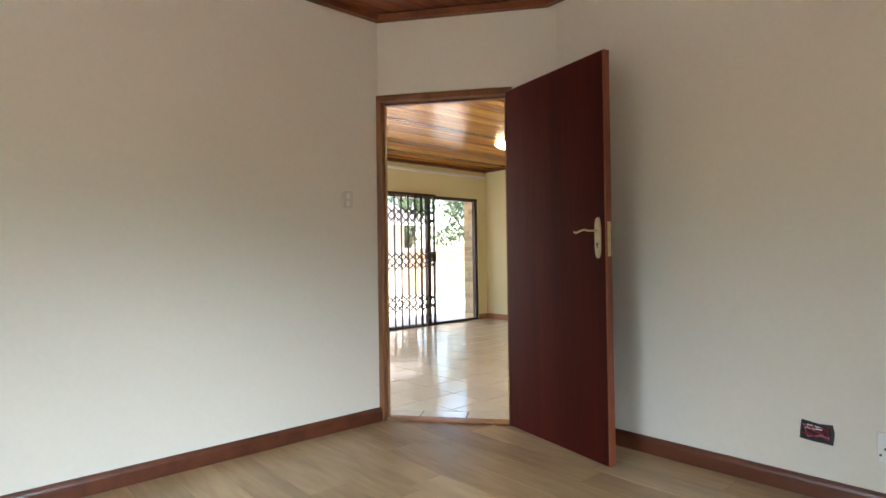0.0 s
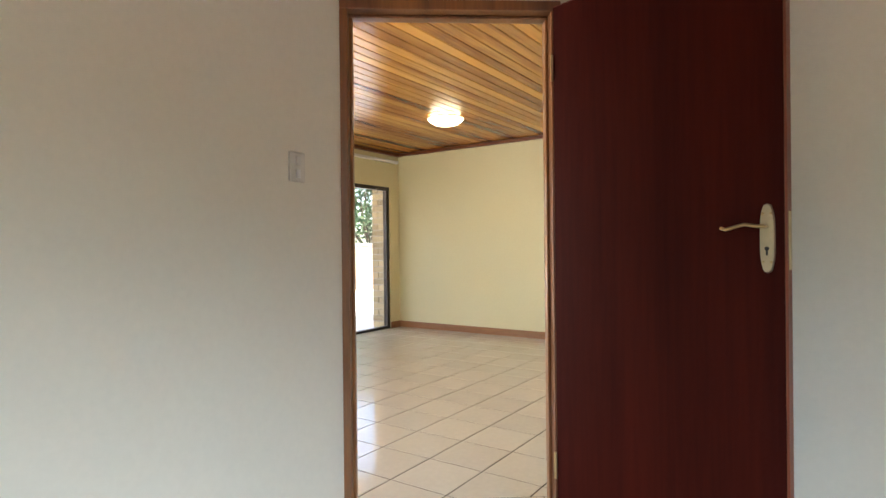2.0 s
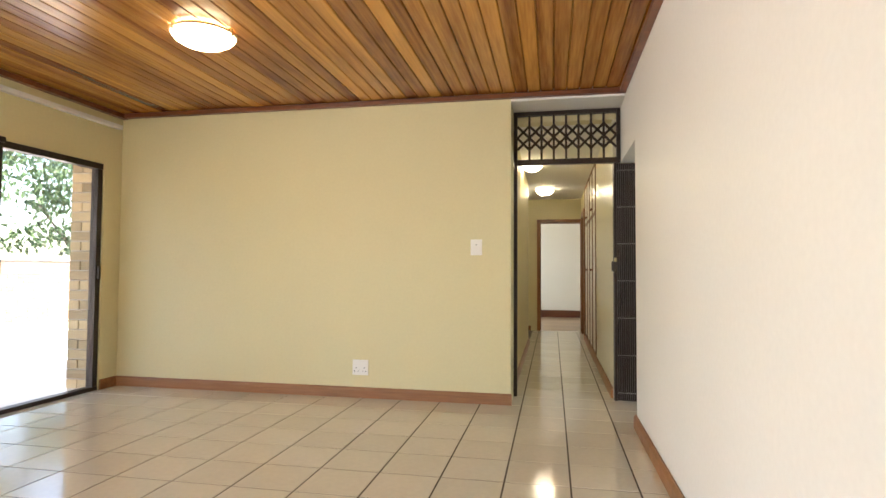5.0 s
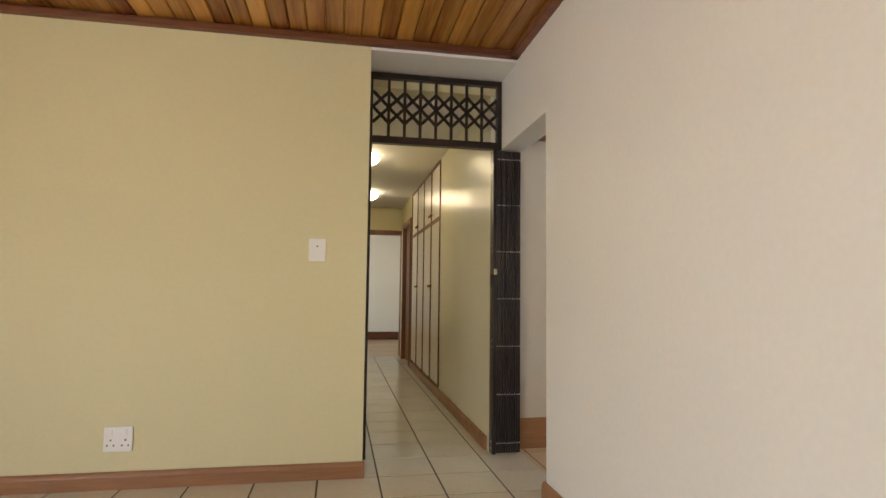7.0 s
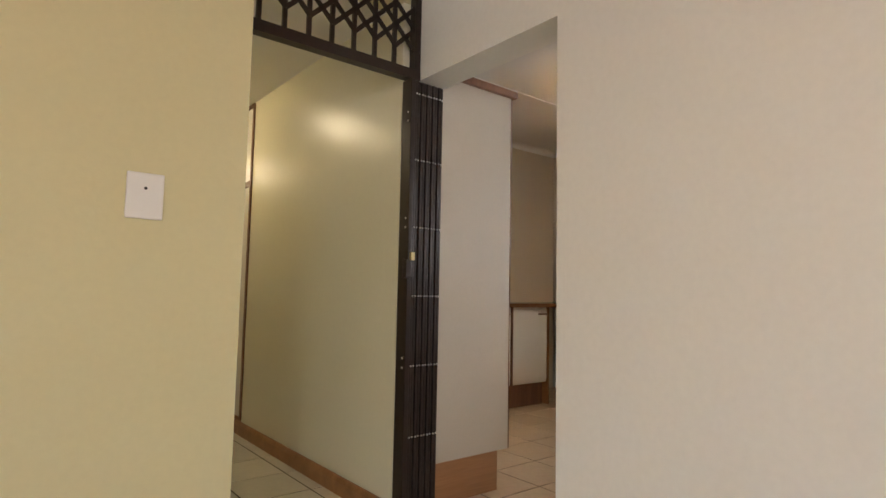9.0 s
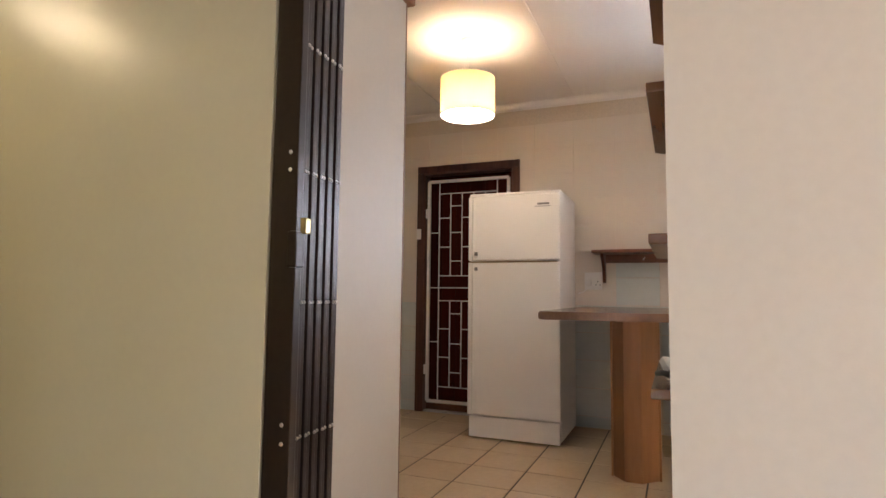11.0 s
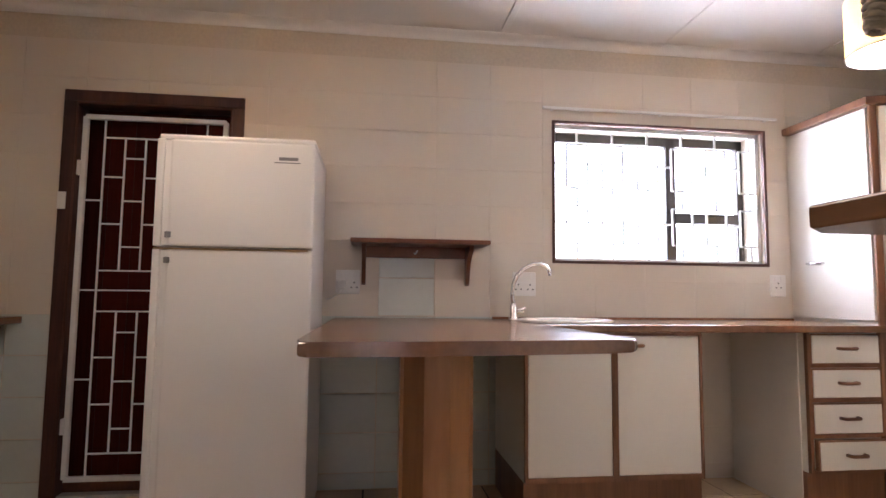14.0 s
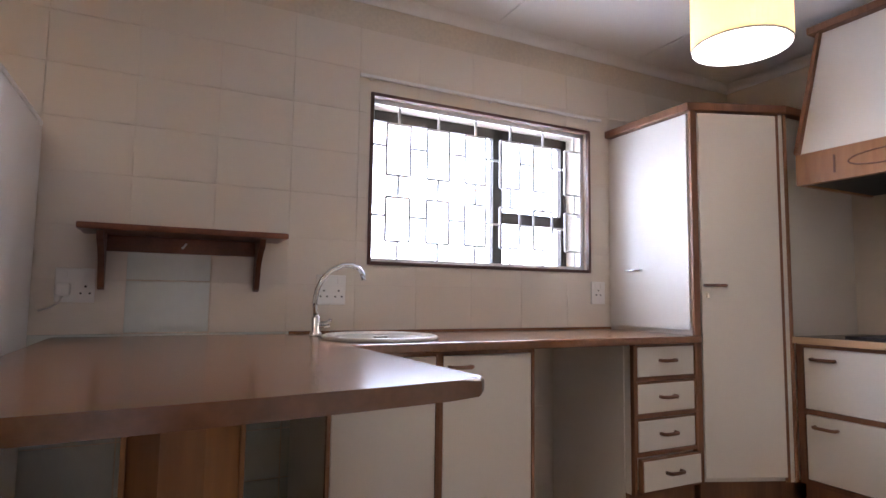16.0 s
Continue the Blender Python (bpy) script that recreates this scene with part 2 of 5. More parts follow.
M["black"] = mat("matt_black", (0.012, 0.012, 0.014), 0.5, var=0.2, bump=0.02)
M["paper"] = mat("white_paper", (0.82, 0.82, 0.82), 0.25, var=0.02, bump=0)
M["cord"] = mat("beige_telephone_cord", (0.62, 0.56, 0.48), 0.5, bump=0)
M["glass"] = glass_mat("window_glass")
M["bowl"] = glow("lit_glass_bowl", (1.0, 0.80, 0.50), 2.4)
M["bowl_dim"] = glow("lit_passage_bowl", (1.0, 0.86, 0.60), 6.5)
M["diffuser"] = glow("lit_lamp_diffuser", (1.0, 0.88, 0.68), 3.5)
M["shade"] = fabric_shade("cream_fabric_shade", (0.88, 0.74, 0.50))


# ---- mesh helpers ----
def box(bm, x0, y0, z0, x1, y1, z1, bevel=0.0):
    x0, x1, y0, y1, z0, z1 = min(x0, x1), max(x0, x1), min(y0, y1), max(y0, y1), min(z0, z1), max(z0, z1)
    vs = [bm.verts.new((x, y, z)) for z in (z0, z1) for x, y in ((x0, y0), (x1, y0), (x1, y1), (x0, y1))]
    fs = [bm.faces.new([vs[i] for i in q]) for q in ((3, 2, 1, 0), (4, 5, 6, 7), (0, 1, 5, 4), (1, 2, 6, 5), (2, 3, 7, 6), (3, 0, 4, 7))]
    if bevel:
        es = list({e for f in fs for e in f.edges})
        bmesh.ops.bevel(bm, geom=es, offset=bevel, segments=2, affect="EDGES", profile=0.6)
    return bm


def boxm(x0, y0, z0, x1, y1, z1, bevel=0.0):
    return box(bmesh.new(), x0, y0, z0, x1, y1, z1, bevel)


def prism(bm, pts, z0, z1, bevel=0.0):
    """A vertical prism over a plan outline, anticlockwise."""
    lo = [bm.verts.new((x, y, z0)) for x, y in pts]
    hi = [bm.verts.new((x, y, z1)) for x, y in pts]
    k = len(pts)
    fs = [bm.faces.new(lo[::-1]), bm.faces.new(hi)]
    fs += [bm.faces.new((lo[i], lo[(i + 1) % k], hi[(i + 1) % k], hi[i])) for i in range(k)]
    if bevel:
        es = list(fs[0].edges) + list(fs[1].edges)
        bmesh.ops.bevel(bm, geom=es, offset=bevel, segments=3, affect="EDGES", profile=0.5)
    return bm


def bar(bm, a, b, w, d=None, side=None):
    """A square bar from a to b."""
    a, b = Vector(a), Vector(b)
    d = w if d is None else d
    z = (b - a).normalized()
    u = Vector(side) if side else (Vector((0, 0, 1)) if abs(z.z) < 0.9 else Vector((1, 0, 0)))
    x = u.cross(z).normalized()
    y = z.cross(x)
    q = [(-w / 2, -d / 2), (w / 2, -d / 2), (w / 2, d / 2), (-w / 2, d / 2)]
    lo = [bm.verts.new(a + x * i + y * j) for i, j in q]
    hi = [bm.verts.new(b + x * i + y * j) for i, j in q]
    bm.faces.new(lo[::-1])
    bm.faces.new(hi)
    for i in range(4):
        bm.faces.new((lo[i], lo[(i + 1) % 4], hi[(i + 1) % 4], hi[i]))
    return bm


def lathe(bm, prof, n=32, centre=(0, 0, 0)):
    """Turns a profile of (radius, height) about the upright axis."""
    rings = []
    for r, z in prof:
        rings.append([bm.verts.new((centre[0] + r * math.cos(2 * math.pi * i / n), centre[1] + r * math.sin(2 * math.pi * i / n), centre[2] + z)) for i in range(n)])
    for a, b in zip(rings, rings[1:]):
        for i in range(n):
            bm.faces.new((a[i], a[(i + 1) % n], b[(i + 1) % n], b[i]))
    return bm


def tube(bm, pts, r, n=10):
    pts = [Vector(p) for p in pts]
    rings = []
    ref = Vector((0.13, 0.31, 0.94))
    for i, p in enumerate(pts):
        d = (pts[min(i + 1, len(pts) - 1)] - pts[max(i - 1, 0)]).normalized()
        x = ref.cross(d).normalized()
        y = d.cross(x)
        rings.append([bm.verts.new(p + (x * math.cos(2 * math.pi * k / n) + y * math.sin(2 * math.pi * k / n)) * r) for k in range(n)])
    for a, b in zip(rings, rings[1:]):
        for k in range(n):
            bm.faces.new((a[k], a[(k + 1) % n], b[(k + 1) % n], b[k]))
    bm.faces.new(rings[0][::-1])
    bm.faces.new(rings[-1])
    return bm


def mesh_of(name, bm, material, smooth=False):
    me = bpy.data.meshes.new(name)
    bmesh.ops.recalc_face_normals(bm, faces=bm.faces)
    bm.to_mesh(me)
    bm.free()
    me.materials.append(material)
    if smooth:
        me.polygons.foreach_set("use_smooth", [True] * len(me.polygons))
    return me


def part(name, bm, material, parent=None, label="", smooth=False):
    ob = new(name, mesh_of(name, bm, material, smooth))
    if parent:
        ob.parent = parent
    if label:
        ob["label"] = label
    return ob


def thing(name, p, label, category, group="", turn=0):
    ob = new(name)
    ob.matrix_world = pose(*p, 0, 0, turn)
    return tagged(ob, label, category, group)


def structure(name, bm, material, label="", category="", smooth=False):
    return tagged(part(name, bm, material, None, "", smooth), label, category, "", "structure")


def wall_mesh(axis, c0, c1, a0, a1, z0, z1, holes=()):
    """A wall between c0 and c1 across, a0 to a1 along, with openings (a, a, z, z) that go through. axis: the way it runs."""
    aa = sorted({a0, a1, *[h[0] for h in holes], *[h[1] for h in holes]})
    zz = sorted({z0, z1, *[h[2] for h in holes], *[h[3] for h in holes]})

    def full(i, k):
        if not (0 <= i < len(aa) - 1 and 0 <= k < len(zz) - 1):
            return False
        a, z = (aa[i] + aa[i + 1]) / 2, (zz[k] + zz[k + 1]) / 2
        return not any(h[0] < a < h[1] and h[2] < z < h[3] for h in holes)
    bm = bmesh.new()

    def quad(*ps):
        bm.faces.new([bm.verts.new((p[0], p[1], p[2]) if axis == "x" else (p[1], p[0], p[2])) for p in ps])
    for i in range(len(aa) - 1):
        for k in range(len(zz) - 1):
            if not full(i, k):
                continue
            p, q, r, s = aa[i], aa[i + 1], zz[k], zz[k + 1]
            for c in (c0, c1):
                quad((p, c, r), (q, c, r), (q, c, s), (p, c, s))
            if not full(i - 1, k):
                quad((p, c0, r), (p, c1, r), (p, c1, s), (p, c0, s))
            if not full(i + 1, k):
                quad((q, c0, r), (q, c1, r), (q, c1, s), (q, c0, s))
            if not full(i, k - 1):
                quad((p, c0, r), (q, c0, r), (q, c1, r), (p, c1, r))
            if not full(i, k + 1):
                quad((p, c0, s), (q, c0, s), (q, c1, s), (p, c1, s))
    bmesh.ops.remove_doubles(bm, verts=bm.verts, dist=0.0001)
    return bm


# ---- the large structure ----
HL, HB, HK, HP = 2.44, 2.595, 2.545, 2.30          # ceiling heights: lounge, bedroom, kitchen, passage
DX, DY = 0.795, 0.606                             # the way the corner door's wall runs
NX, NY = -0.606, 0.795                            # its outward way, towards the lounge
DA, DB = (-0.925, -4.645), (-0.065, -3.99)        # that wall's ends on the bedroom side
XL, YK = -4.38, -3.63                             # garden wall of the lounge, stove wall of the kitchen

structure("wall_cream", wall_mesh("x", 0.0, 0.33, -4.85, -0.87, 0, 2.7), M["cream"], "cream painted plaster wall of the lounge", "wall")
# the second opening is invented and out of view, made for the side fill
structure("wall_garden", wall_mesh("y", XL - 0.06, XL, -8.0, 0.0, 0, 2.7, [(-3.3, -0.2, 0.0, 1.95), (-7.2, -4.6, 0.1, 1.95)]), M["cream"], "cream painted wall round the sliding door", "wall")
# back window is invented, out of view, as a place for the fill
structure("wall_lounge_back", wall_mesh("x", -8.15, -8.0, -4.85, -1.07, 0, 2.7, [(-3.75, -1.45, 0.75, 2.05)]), M["cream"], "cream painted plaster wall with an invented, unseen window", "wall")
structure("wall_white", wall_mesh("y", 0.0, 0.15, -3.85, 0.36, 0, 2.7, [(-0.47, 0.36, -0.1, 1.93)]), M["lounge_white"], "warm white painted wall beside the kitchen opening", "wall")
structure("wall_bedroom_west", wall_mesh("y", -1.07, -0.925, -8.0, -4.645, 0, 2.8), M["white_wall"], "white painted bedroom wall with a light switch", "wall")
structure("wall_bedroom_west_end", wall_mesh("y", -1.07, -0.925, -9.3, -8.0, 0, 2.8), M["white_wall"], "white painted bedroom wall", "wall")
structure("wall_bedroom_north", wall_mesh("x", -3.99, -3.85, 0.0, 3.8, 0, 2.8), M["white_wall"], "white painted bedroom wall behind the open door", "wall")
# south window is invented for the side fill; the east one is inferred
structure("wall_bedroom_south", wall_mesh("x", -9.3, -9.15, -0.925, 3.8, 0, 2.8, [(0.6, 1.8, 1.1, 2.0)]), M["white_wall"], "white bedroom wall with an unseen window", "wall")
structure("wall_bedroom_east", wall_mesh("y", 3.65, 3.8, -9.15, -3.99, 0, 2.8, [(-7.7, -6.5, 1.1, 2.0)]), M["white_wall"], "white bedroom wall with an unseen window", "wall")


def corner_wall():
    """The cut-off corner with the bedroom door's opening; local x along, y outward."""
    bm = wall_mesh("x", 0.0, 0.085, -0.11, 1.19, 0, 2.8, [(-0.015, 0.858, -0.1, 2.08)])
    ob = structure("wall_corner", bm, M["white_wall"], "white painted wall across the corner, with the doorway", "wall")
    ob.matrix_world = pose(DA[0], DA[1], 0, 0, 0, math.degrees(math.atan2(DY, DX)))
    return ob


corner_wall()
structure("wall_passage_west", wall_mesh("y", -1.02, -0.89, 0.33, 3.8, 0, 2.7), M["cream"], "pale cream passage wall", "wall")
structure("wall_passage_recess", wall_mesh("y", -2.3, -2.15, 3.8, 5.6, 0, 2.7), M["cream"], "cream wall of the passage recess", "wall")
structure("wall_passage_jog", wall_mesh("x", 3.65, 3.8, -2.15, -1.02, 0, 2.7), M["cream"], "cream wall return in the passage", "wall")
structure("wall_passage_end", wall_mesh("x", 5.6, 5.72, -2.3, 0.8, 0, 2.7, [(-0.80, -0.02, -0.1, 1.93)]), M["cream"], "cream end wall of the passage with a doorway", "wall")
structure("wall_passage_east", wall_mesh("y", -0.06, 0.14, 0.37, 2.2, 0, 2.7), M["gloss_wall"], "glossy cream wall of the passage", "wall")
structure("wall_passage_behind", wall_mesh("y", 0.55, 0.65, 2.2, 5.6, 0, 2.7), M["cream"], "passage wall behind the cupboards", "wall")
structure("wall_far_room", wall_mesh("x", 8.6, 8.7, -2.3, 1.5, 0, 2.7), M["white_wall"], "pale wall of the room beyond the passage", "wall")
# opening placed out of view for the far room's fill
structure("wall_far_room_west", wall_mesh("y", -2.4, -2.3, 5.72, 8.7, 0, 2.7, [(6.4, 8.0, 0.8, 2.0)]), M["white_wall"], "pale wall of the far room", "wall")
structure("wall_far_room_east", wall_mesh("y", 0.8, 0.9, 5.72, 8.6, 0, 2.7), M["white_wall"], "pale wall of the far room", "wall")
structure("gate_soffit", boxm(-0.87, 0.002, 2.38, -0.001, 0.36, 2.7), M["white_ceiling"], "white plaster soffit over the security gate", "ceiling")
structure("passage_header", boxm(-0.89, 0.362, 2.296, -0.001, 0.5, 2.7), M["cream"], "plaster over the passage entrance", "wall")

E_HOLES = [(-2.39, -1.065, 1.235, 2.045), (0.72, 1.54, -0.1, 2.05)]
structure("wall_kitchen_east", wall_mesh("y", 3.335, 3.60, YK - 0.15, 2.5, 0, 2.8, E_HOLES), M["grout"], "tiled and painted kitchen wall with window and back door", "wall")
structure("wall_kitchen_stove", wall_mesh("x", YK - 0.13, YK, 0.15, 3.335, 0, 2.8), M["kitchen_wall"], "beige painted kitchen wall behind the stove", "wall")
structure("wall_kitchen_north", wall_mesh("x", 2.35, 2.5, 0.65, 3.335, 0, 2.8), M["kitchen_wall"], "beige painted kitchen wall", "wall")
structure("wall_kitchen_return", wall_mesh("y", 0.14, 0.30, 0.99, 2.2, 0, 2.8), M["kitchen_wall"], "kitchen wall behind the broom cupboard", "wall")
structure("wall_kitchen_lining", wall_mesh("y", 0.152, 0.17, YK, -0.47, 0, 2.8), M["kitchen_wall"], "beige painted lining of the kitchen wall", "wall")

structure("ceiling_kitchen", boxm(0.15, YK, HK, 3.335, 2.5, HK + 0.1), M["white_ceiling"], "white boarded kitchen ceiling", "ceiling")
structure("ceiling_passage", boxm(-2.3, 0.38, HP, 0.55, 5.6, HP + 0.1), M["white_ceiling"], "white passage ceiling", "ceiling")
structure("ceiling_far_room", boxm(-2.3, 5.6, 2.5, 0.9, 8.7, 2.6), M["white_ceiling"], "white ceiling of the far room", "ceiling")
# closes the rooms; east and south overhangs added to keep sun off bedroom windows
structure("roof_sunshade", boxm(-5.0, -10.3, 2.82, 4.75, 9.0, 2.95), M["concrete"], "unseen closed roof, its eaves added to block the sun", "roof")


def board_ceiling(name, x0, x1, y0, y1, z, width, material, label, start=None):
    bm = bmesh.new()
    k = int((x1 - x0) / width) + 1
    for i in range(k):
        a, b = x0 + i * width, min(x1, x0 + (i + 1) * width)
        pts = [(a + 0.002, z + 0.02), (a + 0.002, z + 0.006), (a + 0.007, z), (b - 0.007, z), (b - 0.002, z + 0.006), (b - 0.002, z + 0.02)]
        ya = start((a + b) / 2) if start else y0
        lo, hi = [bm.verts.new((x, ya, zz)) for x, zz in pts], [bm.verts.new((x, y1, zz)) for x, zz in pts]
        for j in range(len(pts) - 1):
            bm.faces.new((lo[j], lo[j + 1], hi[j + 1], hi[j]))
        box(bm, a, ya, z + 0.021, b, y1, z + 0.06)
    return structure(name, bm, material, label, "ceiling")


board_ceiling("ceiling_lounge", -4.85, 0.0, -8.0, 0.0, HL, 0.098, M["pine_ceiling"], "varnished tongue-and-groove timber ceiling, honey to red-brown",
              lambda x: -8.0 if x < -1.03 else -4.6 + (x + 1.03) * 0.76)
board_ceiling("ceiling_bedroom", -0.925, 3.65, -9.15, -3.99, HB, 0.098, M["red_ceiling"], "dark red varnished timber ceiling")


def strip(name, a, b, z0, z1, depth, side, material, label, category):
    """A moulded strip along a wall from a to b; side: the way it stands out."""
    a, b = Vector((*a, 0)), Vector((*b, 0))
    s = Vector((*side, 0))
    prof = [(0, z0), (depth, z0), (depth, z0 + (z1 - z0) * 0.72), (depth * 0.8, z0 + (z1 - z0) * 0.86), (depth * 0.45, z1), (0, z1)]
    bm = bmesh.new()
    lo = [bm.verts.new(a + s * d + Vector((0, 0, z))) for d, z in prof]
    hi = [bm.verts.new(b + s * d + Vector((0, 0, z))) for d, z in prof]
    bm.faces.new(lo[::-1])
    bm.faces.new(hi)
    for i in range(len(prof)):
        j = (i + 1) % len(prof)
        bm.faces.new((lo[i], lo[j], hi[j], hi[i]))
    return structure(name, bm, material, label, category)


BT, BR = "brown varnished timber baseboard", "dark red timber baseboard"
strip("baseboard_cream", (XL, -0.002), (-0.86, -0.002), 0, 0.085, 0.018, (0, -1), M["base_tan"], BT, "baseboard")
strip("baseboard_white", (-0.002, -3.8), (-0.002, -0.455), 0, 0.085, 0.018, (-1, 0), M["base_tan"], BT, "baseboard")
strip("baseboard_white_end", (0.0, -0.468), (0.15, -0.468), 0, 0.085, 0.014, (0, 1), M["base_tan"], BT, "baseboard")
strip("baseboard_garden", (XL + 0.002, -0.2), (XL + 0.002, -0.02), 0, 0.085, 0.018, (1, 0), M["base_tan"], BT, "baseboard")
strip("baseboard_passage", (-0.062, 0.42), (-0.062, 4.3), 0, 0.085, 0.018, (-1, 0), M["base_tan"], BT, "baseboard")
strip("baseboard_passage_west", (-0.888, 0.4), (-0.888, 3.8), 0, 0.085, 0.016, (1, 0), M["base_tan"], BT, "baseboard")
strip("baseboard_passage_end", (-2.1, 5.598), (-0.92, 5.598), 0, 0.085, 0.016, (0, -1), M["base_tan"], BT, "baseboard")
strip("baseboard_far_room", (-2.2, 8.598), (0.8, 8.598), 0, 0.16, 0.018, (0, -1), M["base_red"], BR, "baseboard")
strip("baseboard_bedroom_west", (-0.923, -9.1), (-0.923, -4.66), 0, 0.085, 0.02, (1, 0), M["base_red"], BR, "baseboard")
strip("baseboard_bedroom_north", (-0.05, -3.992), (3.65, -3.992), 0, 0.085, 0.02, (0, -1), M["base_red"], BR, "baseboard")
CW = "dark varnished timber cornice"
strip("cornice_cream", (XL, -0.002), (0.0, -0.002), HL - 0.045, HL, 0.045, (0, -1), M["cornice"], CW, "cornice")
strip("cornice_white", (-0.002, -3.9), (-0.002, 0.0), HL - 0.045, HL, 0.045, (-1, 0), M["cornice"], CW, "cornice")
strip("cornice_garden", (XL + 0.002, -8), (XL + 0.002, 0), HL - 0.05, HL, 0.05, (1, 0), M["cornice"], CW, "cornice")
strip("cornice_bedroom_west", (-0.923, -9.1), (-0.923, -4.64), HB - 0.05, HB, 0.045, (1, 0), M["cornice"], CW, "cornice")
strip("cornice_bedroom_corner", (DA[0] + 0.002, DA[1] - 0.002), (DB[0] + 0.002, DB[1] - 0.002), HB - 0.05, HB, 0.045, (0.606, -0.795), M["cornice"], CW, "cornice")
strip("cornice_bedroom_north", (-0.06, -3.992), (3.65, -3.992), HB - 0.05, HB, 0.045, (0, -1), M["cornice"], CW, "cornice")


def cove(name, a, b, side):
    """A plaster cove between wall and ceiling."""
    a, b, s = Vector((*a, 0)), Vector((*b, 0)), Vector((*side, 0))
    prof = [(0, HK - 0.05), (0.006, HK - 0.05)]
    prof += [(0.006 + 0.04 * (1 - math.cos(t)), HK - 0.046 + 0.042 * math.sin(t)) for t in (0.3, 0.6, 0.9, 1.2, 1.5)]
    prof += [(0.05, HK - 0.003), (0.05, HK), (0, HK)]
    bm = bmesh.new()
    lo, hi = [bm.verts.new(a + s * d + Vector((0, 0, z))) for d, z in prof], [bm.verts.new(b + s * d + Vector((0, 0, z))) for d, z in prof]
    for i in range(len(prof) - 1):
        bm.faces.new((lo[i], lo[i + 1], hi[i + 1], hi[i]))
    return structure(name, bm, M["white_ceiling"], "white plaster cove cornice", "cornice")


cove("cornice_kitchen_east", (3.333, YK), (3.333, 2.35), (-1, 0))
cove("cornice_kitchen_stove", (0.17, YK + 0.002), (3.335, YK + 0.002), (0, 1))
cove("cornice_kitchen_north", (0.65, 2.348), (3.335, 2.348), (0, -1))
for _y in (-2.75, -1.75, -0.75, 0.25, 1.3):
    structure("ceiling_cover_strip", boxm(0.2, _y - 0.02, HK - 0.008, 3.25, _y + 0.02, HK + 0.002, 0.003), M["white_ceiling"], "white cover strip on the ceiling joint", "trim")

structure("floor_lounge", prism(bmesh.new(), [(-4.53, -8), (-1.03, -8), (-1.03, -4.6), (-0.99, -4.57), (-0.06, -3.86), (0.14, -3.86), (0.14, 0.35), (-4.53, 0.35)], -0.12, -0.0022), M["floor_grout"], "cream ceramic tile floor with dark joints", "floor")
structure("floor_passage", boxm(-2.3, 0.35, -0.12, 0.14, 5.6, -0.0022), M["floor_grout"], "cream tile passage floor", "floor")
structure("floor_kitchen", boxm(0.14, YK, -0.12, 3.335, 2.5, -0.0022), M["floor_grout"], "beige kitchen tile floor with dark joints", "floor")
structure("floor_bedroom", prism(bmesh.new(), [(-0.93, -9.15), (3.65, -9.15), (3.65, -3.98), (-0.06, -3.98), (-0.95, -4.61)], -0.12, -0.009), M["laminate"], "oak laminate plank floor", "floor")
structure("floor_far_room", boxm(-2.3, 5.6, -0.12, 0.8, 8.6, 0.0), M["laminate"], "brown floor of the far room", "floor")
structure("ground", boxm(-60, -60, -0.3, 60, 60, -0.125), M["paving"], "pale paved yard", "ground")

# ---- bedroom: doorway, door, fittings ----
DOOR_TURN = math.degrees(math.atan2(DY, DX))


def doorway(name, label, place, turn, u0, u1, top, w, d0, d1, material):
    """A timber frame with stops round an opening from u0 to u1."""
    t = thing(name, (*place, 0), label, "door frame", turn=turn)
    t["kind"] = "structure"
    for a, b, s in ((u0 - w, u0, 1), (u1, u1 + w, -1)):
        part("jamb", boxm(a, d0, 0, b, d1, top, 0.004), material, t)
        e = b if s > 0 else a
        part("stop", boxm(e, d0 + 0.055, 0, e + 0.012 * s, d1 - 0.002, top - 0.013, 0.003), material, t)
    part("lintel", boxm(u0 - w, d0, top, u1 + w, d1, top + w, 0.004), material, t)
    part("stop", boxm(u0, d0 + 0.055, top - 0.012, u1, d1 - 0.002, top, 0.003), material, t)
    return t


doorway("door_frame", "brown varnished timber frame round the bedroom doorway", DA, DOOR_TURN, 0.021, 0.82, 2.035, 0.04, -0.012, 0.095, M["frame"])


